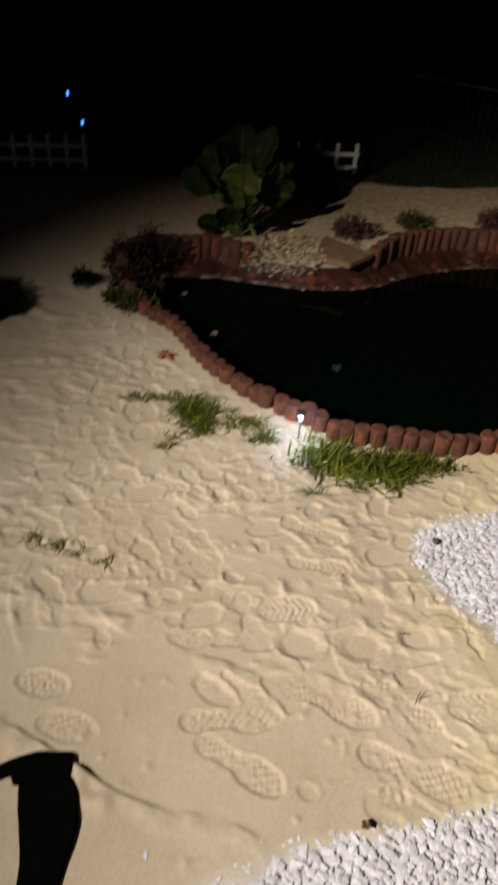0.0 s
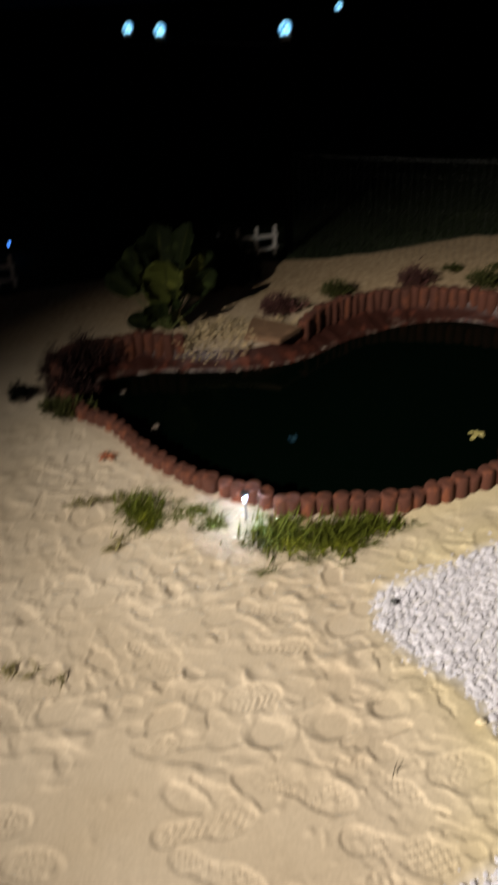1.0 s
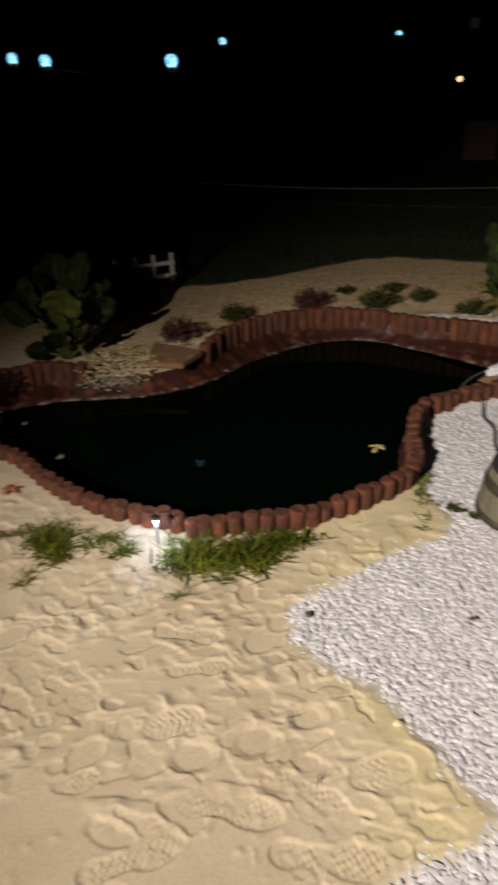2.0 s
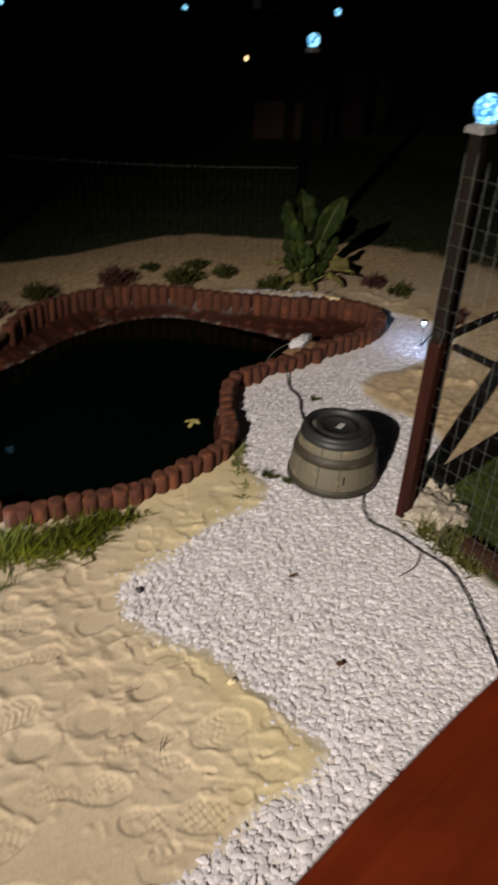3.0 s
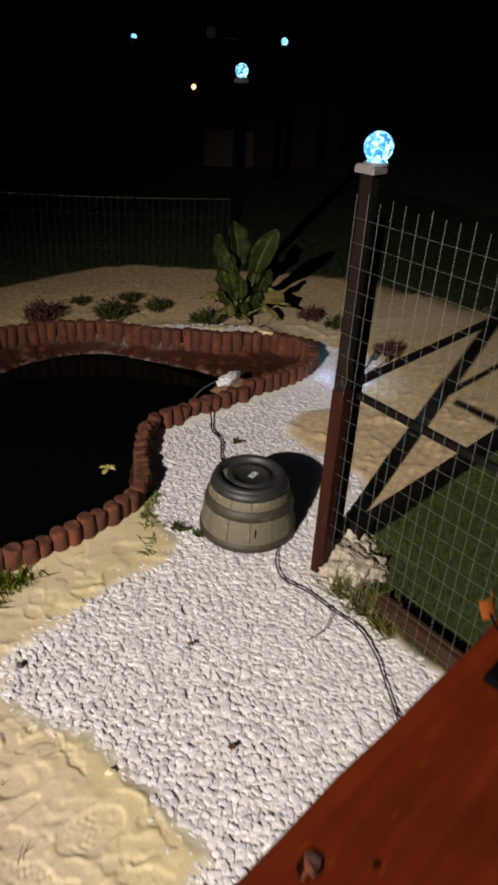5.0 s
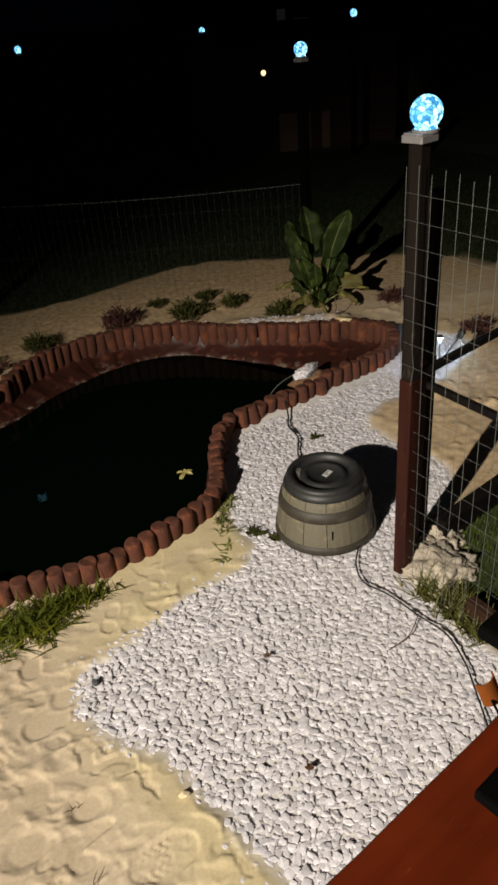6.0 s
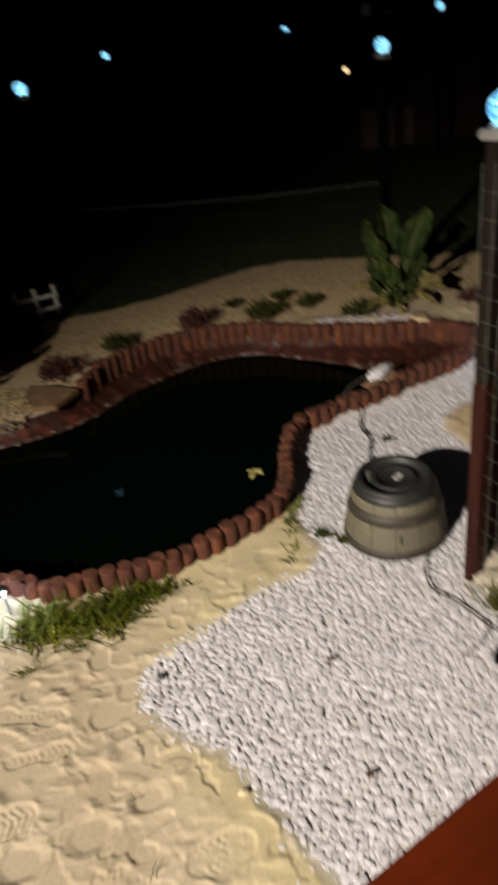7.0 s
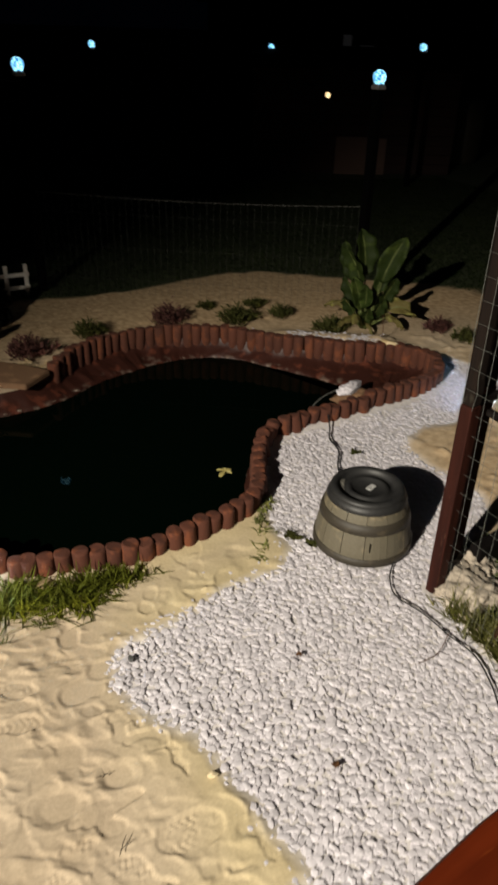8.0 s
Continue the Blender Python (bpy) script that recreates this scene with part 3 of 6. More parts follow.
def ridge(points, tall, wide):
    """A low crest of pushed sand, steep on one side."""
    path = spline([(*q, 0) for q in points], 6)[:, :2]
    cx, cy = path.mean(0)
    w = patch(cx, cy, np.abs(path - (cx, cy)).max() + 8 * wide)
    if min(X[w].shape) < 4:
        return
    best, sign = np.full(X[w].shape, 1e9), np.zeros(X[w].shape)
    for (x0, y0), (x1, y1) in zip(path, path[1:]):
        dx, dy = x1 - x0, y1 - y0
        t = np.clip(((X[w] - x0) * dx + (Y[w] - y0) * dy) / (dx * dx + dy * dy), 0, 1)
        d = np.hypot(X[w] - x0 - t * dx, Y[w] - y0 - t * dy)
        side_ = np.sign((X[w] - x0) * dy - (Y[w] - y0) * dx)
        sign = np.where(d < best, side_, sign)
        best = np.minimum(best, d)
    span = wide * np.where(sign > 0, 0.45, 4.5) * (1 + 0.5 * crumble[w])
    t_ = np.hypot(X[w] - cx, Y[w] - cy) / np.abs(path - (cx, cy)).max()
    height[w] += tall * np.exp(-(best / span) ** 2) * np.clip(0.9 + 1.6 * crumble[w], 0, 2) * np.clip(1.5 - 1.3 * t_, 0, 1)


def trodden(x, y):
    """The smooth apron before the deck is little trodden."""
    return not ((y < 1.5 and x < -0.02) or (y < 1.25 and x < 0.5))


for k in range(1500):
    cx, cy = rnd.uniform(-1.8, 1.7), rnd.uniform(0.7, 3.6)
    if k % 4 == 0:
        cx, cy = rnd.uniform(-1.8, 3.6), rnd.uniform(3.4, 6.4)
    if trodden(cx, cy):
        stamp(cx, cy, rnd.choice((2.75, -0.35, 0.5, 2.2, -0.8)) + rnd.uniform(-0.5, 0.5), rnd.uniform(0.16, 0.3), rnd.uniform(0.0005, 0.008), rnd.choice((0, 0, 0, 0.0012)), rnd.choice(("whole", "fore", "heel")), rnd.uniform(0.4, 1.0), rnd.uniform(0.08, 0.4))
for k in range(520):
    cx, cy, turn_ = rnd.uniform(-1.8, 1.2), rnd.uniform(1.3, 3.6), rnd.gauss(-0.35, 0.5)
    if trodden(cx, cy):
        ln, bow = rnd.uniform(0.05, 0.2), rnd.uniform(-0.03, 0.03)
        ux, uy = math.cos(turn_), math.sin(turn_)
        ridge([(cx - ux * ln, cy - uy * ln), (cx - uy * bow, cy + ux * bow), (cx + ux * ln, cy + uy * ln)], rnd.uniform(0.002, 0.0055), rnd.uniform(0.005, 0.012))
height = lay + 0.8 * (height - lay)
for k in range(620):
    cx, cy, turn_ = rnd.uniform(-0.9, 1.1), rnd.uniform(0.95, 2.5), rnd.gauss(-0.4, 0.7)
    if trodden(cx, cy) or rnd.random() < 0.12:
        ln, bow = rnd.uniform(0.012, 0.05), rnd.uniform(-0.012, 0.012)
        ux, uy = math.cos(turn_), math.sin(turn_)
        ridge([(cx - ux * ln, cy - uy * ln), (cx - uy * bow, cy + ux * bow), (cx + ux * ln, cy + uy * ln)], rnd.uniform(0.001, 0.0038), rnd.uniform(0.003, 0.007))
for k in range(150):
    cx, cy, turn_ = rnd.uniform(2.3, 4.2), rnd.uniform(2.4, 4.8), rnd.uniform(0, 3.14)
    ln, bow = rnd.uniform(0.05, 0.16), rnd.uniform(-0.03, 0.03)
    ux, uy = math.cos(turn_), math.sin(turn_)
    ridge([(cx - ux * ln, cy - uy * ln), (cx - uy * bow, cy + ux * bow), (cx + ux * ln, cy + uy * ln)], rnd.uniform(0.004, 0.011), rnd.uniform(0.012, 0.02))
# bowls trodden by heels, each with a crisp rim
for k in range(110):
    cx, cy = rnd.uniform(-1.7, 1.2), rnd.uniform(1.35, 3.3)
    if not trodden(cx, cy):
        continue
    r_, turn_, long_ = rnd.uniform(0.02, 0.055), rnd.uniform(0, 3.14), rnd.uniform(1.0, 1.7)
    w = patch(cx, cy, 0.24)
    a_ = (X[w] - cx) * math.cos(turn_) + (Y[w] - cy) * math.sin(turn_)
    b_ = -(X[w] - cx) * math.sin(turn_) + (Y[w] - cy) * math.cos(turn_)
    d = np.hypot(a_ / long_, b_) / r_ + 0.35 * crumble[w]
    bowl = np.clip((1.0 - d) / 0.22, 0, 1)
    bowl = bowl * bowl * (3 - 2 * bowl)
    height[w] = height[w] * (1 - bowl) + (lay[w] - rnd.uniform(0.05, 0.13) * r_ + 0.03 * a_ * rnd.uniform(-1, 1)) * bowl + 0.04 * r_ * np.exp(-((d - 1.1) / 0.12) ** 2)
# the clear prints by the deck, heel and toe
for x0, y0, x1, y1, sole in ((-0.636, 1.307, -0.462, 1.288, "fore"), (-0.526, 1.181, -0.344, 1.157, "fore"), (-0.115, 1.227, 0.186, 1.291, "whole"), (-0.061, 1.187, 0.205, 1.059, "whole"),
                             (0.167, 1.409, 0.477, 1.305, "whole"), (0.477, 1.450, 0.667, 1.281, "whole"), (0.466, 1.099, 0.554, 1.075, "heel"), (0.410, 1.217, 0.743, 1.113, "whole"), (0.686, 1.383, 0.905, 1.411, "fore"),
                             (-0.261, 1.962, -0.071, 1.794, "whole"), (0.072, 1.670, 0.283, 1.711, "fore"), (0.170, 1.914, 0.407, 1.902, "whole"), (0.160, 2.110, 0.391, 2.037, "whole"), (-0.200, 1.517, -0.055, 1.534, "fore"), (-0.667, 1.751, -0.456, 1.759, "whole")):
    full = math.hypot(x1 - x0, y1 - y0) / {"whole": 0.98, "fore": 0.58, "heel": 0.33}[sole]
    turn_ = math.atan2(y1 - y0, x1 - x0)
    push = {"whole": 0.0, "fore": -0.2, "heel": 0.33}[sole] * full
    stamp((x0 + x1) / 2 + push * math.cos(turn_), (y0 + y1) / 2 + push * math.sin(turn_), turn_, full, 0.0046, 0.0028 if y0 < 1.7 else 0.0014, sole, 0.13, 0.09)
# smooth basins, drag lines and small crumbs
for cx, cy, r_ in ((0.228, 1.559, 0.085), (0.433, 1.577, 0.085), (0.618, 1.633, 0.07), (-0.196, 1.589, 0.035), (-0.047, 1.353, 0.03), (0.267, 1.067, 0.035)):
    w = patch(cx, cy, 0.2)
    d = np.hypot(X[w] - cx, (Y[w] - cy) * 1.15) / r_ + 0.2 * crumble[w]
    bowl = np.clip((1.0 - d) / 0.35, 0, 1)
    height[w] = height[w] * (1 - bowl) + (lay[w] - 0.1 * r_ * bowl) * bowl + 0.03 * r_ * np.exp(-((d - 1.08) / 0.1) ** 2)
for line, tall in (([(-0.862, 1.250), (-0.628, 1.160), (-0.428, 1.078), (-0.257, 1.001), (-0.113, 0.964)], 0.011), ([(-0.113, 0.964), (0.046, 0.958), (0.195, 0.902)], 0.0035), ([(-0.796, 1.618), (-0.571, 1.608), (-0.368, 1.606), (-0.281, 1.597)], 0.005),
                   ([(-0.176, 1.472), (-0.012, 1.447), (0.142, 1.393)], 0.005), ([(0.256, 1.466), (0.382, 1.420), (0.533, 1.362)], 0.006), ([(-0.543, 1.459), (-0.336, 1.469)], 0.003)):
    ridge(line[::-1], tall, 0.011)
for k in range(900):
    cx, cy, r_ = rnd.uniform(-1.85, 3.6), rnd.uniform(0.6, 6.5), rnd.uniform(0.006, 0.016)
    w = patch(cx, cy, 3 * r_)
    if min(X[w].shape) > 1:
        height[w] += rnd.uniform(0.001, 0.005) * np.exp(-((X[w] - cx) ** 2 + (Y[w] - cy) ** 2) / r_ ** 2)

wobble = 0.07 * smooth_noise(0.13, 5)
g_in, g_d = inside(GRAVEL, X, Y), edge_distance(GRAVEL, X, Y)
gravel = np.clip(0.4 + (np.where(g_in, g_d, -g_d) + wobble * 0.6) / 0.07, 0, 1)
s_in, s_d = inside(SAND, X, Y), edge_distance(SAND, X, Y)
lawn = np.clip(0.5 + (np.where(s_in, -s_d, s_d) + wobble) / 0.05, 0, 1)
p_d = edge_distance(POND, X, Y)
yellow = np.clip(1.25 - np.minimum(g_d, 1.3 * p_d) / 0.34, 0.25, 1) * np.clip((X - 0.55 + wobble) / 0.6, 0, 0.62) * np.clip((1.75 - X) / 0.1, 0, 1)
soil = np.clip((Y - 4.3 + 2 * wobble) / 1.2, 0, 1)
east = np.clip((X - 2.35) / 0.25, 0, 1) * np.clip((4.7 - Y) / 0.4, 0, 1)
soil = np.maximum(soil * (1 - east), 0.75 * east)
yellow = np.maximum(yellow, 0.12 * east)
height = height * (1 - 0.7 * gravel) * (1 - lawn)
# low bank of gravel and sand against the far edging
bank = 0.055 * np.exp(-((edge_distance([(2.3, 4.97), (2.95, 4.7), (2.96, 4.71), (2.31, 4.98)], X, Y)) / 0.13) ** 2)
height += bank
height -= 0.014 * gravel
tame = np.clip((p_d - 0.02) / 0.09, 0, 1)
height = height * tame
index = np.arange(X.size).reshape(X.shape)
quads = np.stack([index[:-1, :-1], index[:-1, 1:], index[1:, 1:], index[1:, :-1]], -1).reshape(-1, 4)
mx, my = (X[:-1, :-1] + X[1:, 1:]) / 2, (Y[:-1, :-1] + Y[1:, 1:]) / 2
keep = ~inside(POND, mx, my).ravel()
me = raw("ground", np.stack([X, Y, height], -1).reshape(-1, 3), quads[keep], GROUND, True)
for name, values in (("gravel", gravel), ("lawn", lawn), ("yellow", yellow), ("soil", soil)):
    a = me.attributes.new(name, "FLOAT", "POINT")
    a.data.foreach_set("value", values.ravel().astype(np.float32))
ground = tagged(new("ground", me), "trodden pale yellow sand full of shoe prints, running out into dark lawn", "ground", kind="structure")

# ---- the pond ----
WATER_Z = -0.105
poly = shore
bm = bmesh.new()
bm.faces.new([bm.verts.new((x, y, WATER_Z)) for x, y in poly])
bmesh.ops.triangulate(bm, faces=bm.faces[:])
tagged(new("water", finish("water", bm, WATER)), "still black pond water mirroring blue lamps", "water", kind="structure")

fold_n = count * 4
around = np.linspace(0, count, fold_n, endpoint=False)
loop = lambda a: np.interp(around, np.arange(count + 1), np.r_[a, a[:1]])
ox, oy, ix, iy, wide = (loop(a) for a in (outer[:, 0], outer[:, 1], inward[:, 0], inward[:, 1], outer[:, 2]))
crease = np.convolve(nrs.normal(0, 1, fold_n + 8), np.ones(5) / 5, "same")[4:-4]
crease2 = np.convolve(nrs.normal(0, 1, fold_n + 8), np.ones(3) / 3, "same")[4:-4]
verts, faces = [], []
levels = [(0.0, 0.045, 0.012, 0.0), (0.0, 0.066, -0.035, 0.3), (0.15, 0.07, -0.052, 0.9), (0.4, 0.07, -0.068, 1.0), (0.65, 0.07, -0.08, 1.0), (0.85, 0.07, -0.09, 0.9), (1.0, 0.07, -0.1, 0.7), (1.08, 0.075, -0.125, 0.4), (1.1, 0.13, -0.42, 0.0)]
for k, (share, start, z, rough_) in enumerate(levels):
    off = start + (wide - 0.07) * share + rough_ * 0.006 * crease2
    zz = z + rough_ * (0.016 * crease + 0.008 * np.roll(crease2, 2 * k))
    verts.append(np.stack([ox + ix * off, oy + iy * off, zz], 1))
m = np.arange(fold_n)
for k in range(len(levels) - 1):
    faces.append(np.stack([k * fold_n + m, k * fold_n + (m + 1) % fold_n, (k + 1) * fold_n + (m + 1) % fold_n, (k + 1) * fold_n + m], 1))
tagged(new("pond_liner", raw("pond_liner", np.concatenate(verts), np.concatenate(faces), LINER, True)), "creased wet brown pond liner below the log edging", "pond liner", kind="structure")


# ---- globe lamp posts ----
def globe_lamp(place):
    """A crackled glass ball on a short collar, top of a post."""
    g = thing("globe_lamp", place, "glowing ice-blue crackled glass ball lamp on a fence post", "lamp", "solar globe lamps")
    r = 0.048
    prof = [(0.02, 0.0), (0.034, 0.004), (0.034, 0.012)] + [(r * math.sin(a), 0.053 - r * math.cos(a)) for a in np.linspace(0.72, 3.0, 14)]
    part("globe", lathe(prof, 28), ICE, g, smooth=True)
    part("collar", lathe([(0.04, -0.001), (0.04, 0.007), (0.036, 0.009)], 24), CAP_GREY, g)
    return g


def lamp_post(x, y, top, split=0.0, turn=20.0, size=0.064):
    ob = thing("fence_post", (x, y, 0), "square timber fence post, coloured black as if unlit, with a grey cap" if not split else "square fence post, red-stained below and dark above, with a grey cap", "fence post", "fence posts", turn=turn)
    if split:
        part("lower_post", block((size, size, split + 0.1), (0, 0, split / 2 - 0.05), 0.005), RED_POST, ob, "red-stained lower half")
        upper = part("upper_post", block((size - 0.006, size - 0.006, top - split), (0.001, 0, (top + split) / 2), 0.005), DARK_POST, ob, "dark weathered upper half")
    else:
        # far posts: the night's darkness is put into the colour
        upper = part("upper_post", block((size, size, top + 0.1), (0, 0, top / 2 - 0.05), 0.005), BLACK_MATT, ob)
    cap = block((0.078, 0.078, 0.022), (0, 0, top + 0.012), 0.003)
    block((0.07, 0.07, 0.006), (0, 0, top + 0.0255), 0.002, bm=cap)
    part("post_cap", cap, CAP_GREY, upper, "pale grey plastic cap")
    return ob


POST = (2.018, 2.165)
lamp_post(*POST, 1.645, 0.865, size=0.055)
globe_lamp((POST[0] + 0.018, POST[1], 1.672))
rear = thing("fence_post", (2.175, 2.303, 0), "plain red-stained fence post standing close behind another", "fence post", "fence posts", turn=20)
part("lower_post", block((0.05, 0.05, 0.965), (0, 0, 0.382), 0.004), RED_POST, rear, "red-stained lower half")
part("upper_post", block((0.046, 0.046, 0.6), (0, 0, 1.165), 0.004), DARK_POST, rear, "dark weathered upper half")
FAR_POSTS = {"a": (0.632, 6.5), "c": (3.12, 5.49), "f": (-0.41, 7.45), "e": (-0.8, 8.35), "b": (4.77, 13.08), "q": (1.79, 12.4), "d": (6.1, 10.4)}
for key, (x, y) in FAR_POSTS.items():
    lamp_post(x, y, 1.66 if key != "d" else 1.76)
    globe_lamp((x, y, 1.688 if key != "d" else 1.788))


# ---- deck, rail and house ----
def along(s, v, z):
    """A place from its run along the rail, its way out from the rail's outer edge, and its height."""
    q = Vector((0.0, 0.1105, 0)) + s * U + v * V
    return (q.x, q.y, z)


RAIL_TURN = math.degrees(math.atan2(U.y, U.x))
rail = thing("deck_rail", along(0.5, -0.083, 1.5), "red-stained timber deck rail with scuffed knotty top board", "railing", turn=RAIL_TURN)
bm = bmesh.new()
length, wide_board, thick = 4.6, 0.166, 0.036
nseg = 60
section = [(-0.5, -0.85), (-0.485, -1), (0.49, -1), (0.5, -0.8), (0.5, -0.25), (0.475, 0), (0.2, 0.02), (-0.2, 0.02), (-0.45, -0.02), (-0.5, -0.3)]
rings = []
for k in range(nseg + 1):
    x = -length / 2 + length * k / nseg
    wob = 0.0016 * math.sin(k * 1.3) + 0.0012 * math.sin(k * 3.1 + 1)
    rings.append([bm.verts.new((x, a * wide_board + wob * (1 if a > 0 else -1), b * thick + 0.0006 * math.sin(k * 2.1 + a * 9))) for a, b in section])
for a, b in zip(rings, rings[1:]):
    for i in range(len(section)):
        bm.faces.new((a[i], a[(i + 1) % len(section)], b[(i + 1) % len(section)], b[i]))
bm.faces.new(rings[0][::-1])
bm.faces.new(rings[-1])
board_ = part("top_board", bm, RED_STAIN, rail)


def knot(x, y, r):
    """Splinters of a broken knot, tilted out of its hole."""
    bm = bmesh.new()
    for k in range(8):
        a = rnd.uniform(0, 6.28)
        d = r * rnd.uniform(0.1, 0.75)
        block((r * rnd.uniform(0.5, 1.0), r * rnd.uniform(0.25, 0.5), 0.003), (x + d * math.cos(a), y + 0.8 * d * math.sin(a), 0.0012), 0.0008, Matrix.Rotation(rnd.uniform(0, 3), 4, "Z") @ Matrix.Rotation(rnd.uniform(-0.5, 0.5), 4, "X"), bm)
    return bm


KNOT = shader("bare_knot_wood", (0.19, 0.042, 0.01), 0.8, second=(0.03, 0.005, 0.002), scale=60, bump=0.8, bump_scale=200)
HOLE = shader("dark_knot_hole", (0.012, 0.002, 0.0008), 0.9, scale=60)
HOLE.node_tree.nodes["Principled BSDF"].inputs["Specular IOR Level"].default_value = 0.03
for x, y, r_, words in ((0.299, 0.049, 0.0125, "bare chipped knot"), (0.323, -0.079, 0.011, "chipped board edge"), (0.336, 0.014, 0.004, "small knot"), (-0.35, 0.03, 0.008, "bare chipped knot"), (-0.6, -0.04, 0.006, "small knot")):
    bm = bmesh.new()
    ring_ = [bm.verts.new((x + r_ * (0.95 + 0.08 * math.sin(2 * a + 1)) * math.cos(a), y + r_ * (0.75 + 0.06 * math.sin(3 * a)) * math.sin(a) * (1.0 if y > -0.07 else 0.35), 0.0011)) for a in np.linspace(0, 6.283, 33)[:-1]]
    bm.faces.new(ring_)
    part("knot_hole", bm, HOLE, board_, "dark knot hole")
    if r_ > 0.005:
        part("knot", knot(x, y, r_), KNOT, board_, words)
bm = bmesh.new()
for k in range(4):
    x0 = 0.1 + 0.042 * k
    bar((x0, -0.004 + 0.003 * k, 0.0008), (x0 + 0.05, -0.002 + 0.004 * k, 0.0008), (0.0005, 0.0005), 0, bm)
part("crack", bm, HOLE, board_)
for s in (-1.75, 2.2):
    part("rail_post", block((0.09, 0.09, 1.5), (s, 0.0, -0.79), 0.005), RED_POST, rail)
part("lower_rail", block((4.5, 0.045, 0.09), (0, 0, -0.86), 0.004), RED_STAIN, rail)
screen = thing("screen_panel", along(1.15, -0.13, 0.62), "black board screen under the deck rail", "screen", turn=RAIL_TURN)
for k in range(6):
    part("board", block((0.118, 0.016, 0.83), (-0.31 + 0.123 * k, 0, 0.415), 0.003), BLACK_MATT, screen)

deck = tagged(new("deck"), "red-brown timber deck boards", "deck", kind="structure")
deck.matrix_world = pose(*along(0.5, -0.03, 0.0), 0, 0, RAIL_TURN)
for k in range(11):
    part("plank", block((4.6, 0.138, 0.03), (0, -0.14 * k - 0.2, 0.5), 0.004), DECK, deck)
part("joist", block((4.6, 0.04, 0.14), (0, -0.22, 0.41), 0.003), BROWN_WOOD, deck)
wall = tagged(new("wall_house", finish("wall_house", block((16, 0.2, 6), (0, -0.1, 3), 0), HOUSE)), "plain pale house wall behind the deck", "wall", kind="structure")
wall.matrix_world = pose(*along(0.5, -2.15, 0.0), 0, 0, RAIL_TURN)

# unseen housing added round the floodlight; its plates darken the left and the distance
housing = thing("floodlight", FLOOD, "unseen black floodlight housing added to shape the beam", "floodlight", turn=-52.0)
part("back", block((0.26, 0.03, 0.2), (0, -0.12, 0), 0.004), BLACK_MATT, housing)
part("side_beam_cut", block((0.24, 0.004, 0.34), (-0.203, 0.16, 0.0), 0.001), BLACK_MATT, housing, "added side flap cutting the beam's left")
part("top_beam_cut", block((0.9, 0.004, 0.2), (0.05, 0.25, 0.031), 0.001), BLACK_MATT, housing, "added front visor cutting the beam's top")
part("corner_beam_cut", block((0.2, 0.004, 0.1), (-0.159, 0.256, -0.101), 0.001, Matrix.Rotation(radians(-44), 4, "Y")), BLACK_MATT, housing, "added bent flap cutting the beam's corner")
part("hood", block((0.5, 0.38, 0.004), (0, 0.06, 0.138), 0.001), BLACK_MATT, housing, "added top hood")
part("bracket", block((0.03, 1.2, 0.03), (0, -0.72, 0.0), 0.003), BLACK_MATT, housing)

# ---- lantern on the rail ----
lantern = thing("solar_lantern", (1.05, 0.418, 1.501), "small black solar lantern with grey plate standing on the deck rail", "lantern", turn=RAIL_TURN)
base_ = part("base", block((0.13, 0.082, 0.01), (0.0025, -0.0139, 0.035), 0.003), BLACK_MATT, lantern)
for x, y in ((-0.03, 0.0), (0.04, 0.0), (-0.03, -0.035), (0.04, -0.035)):
    part("foot", lathe([(0.006, -0.001), (0.006, 0.031)], 10), BLACK_MATT, base_).matrix_local = pose(x, y, 0)
part("plate", block((0.1, 0.055, 0.008), (-0.003, -0.0185, 0.0435), 0.002), PLATE, base_, "grey metal plate")
part("leg", bar((-0.016, 0.021, 0.038), (-0.066, 0.006, 0.233), (0.007, 0.009), 0.002), BLACK_WOOD, lantern, "dark brown upright leg")
part("leg", bar((0.06, -0.03, 0.038), (0.0, -0.06, 0.233), (0.007, 0.009), 0.002), BLACK_WOOD, lantern, "dark brown upright leg")
part("solar_top", block((0.17, 0.15, 0.009), (-0.02, -0.06, 0.2355), 0.003), BLACK_MATT, lantern, "flat black top panel")
part("bolt", lathe([(0.0028, 0), (0.0028, 0.0015), (0.0015, 0.003)], 10), PLATE, base_).matrix_local = pose(-0.006, 0.018, 0.04)
# a bent copper clip on a thin arm from the leg
bm = bmesh.new()
rows_ = []
for z in (-0.013, -0.004, 0.005, 0.013):
    arc = [radians(-72 + 144 / 17 * k) for k in range(18)]
    rows_.append([bm.verts.new((r_ * math.sin(a), 0.006 - r_ * math.cos(a), z)) for r_, seq in ((0.0098, arc), (0.0086, arc[::-1])) for a in seq])
for low_, high_ in zip(rows_, rows_[1:]):
    for i in range(36):
        bm.faces.new((low_[i], low_[(i + 1) % 36], high_[(i + 1) % 36], high_[i]))
bm.faces.new(rows_[0][::-1])
bm.faces.new(rows_[-1])
bmesh.ops.transform(bm, matrix=Matrix.Translation((0.0125, 0.064, 0.051)) @ Matrix.Rotation(radians(-12), 4, "Z") @ Matrix.Rotation(radians(-18), 4, "Y") @ Matrix.Rotation(radians(-10), 4, "X"), verts=bm.verts)
part("clip", bm, COPPER, lantern, "bent orange copper clip")
part("wire", tube([(0.002, 0.02, 0.036), (0.004, 0.045, 0.036), (0.01, 0.0605, 0.045)], 0.0012, 6), BLACK_MATT, lantern, "thin dark wire")

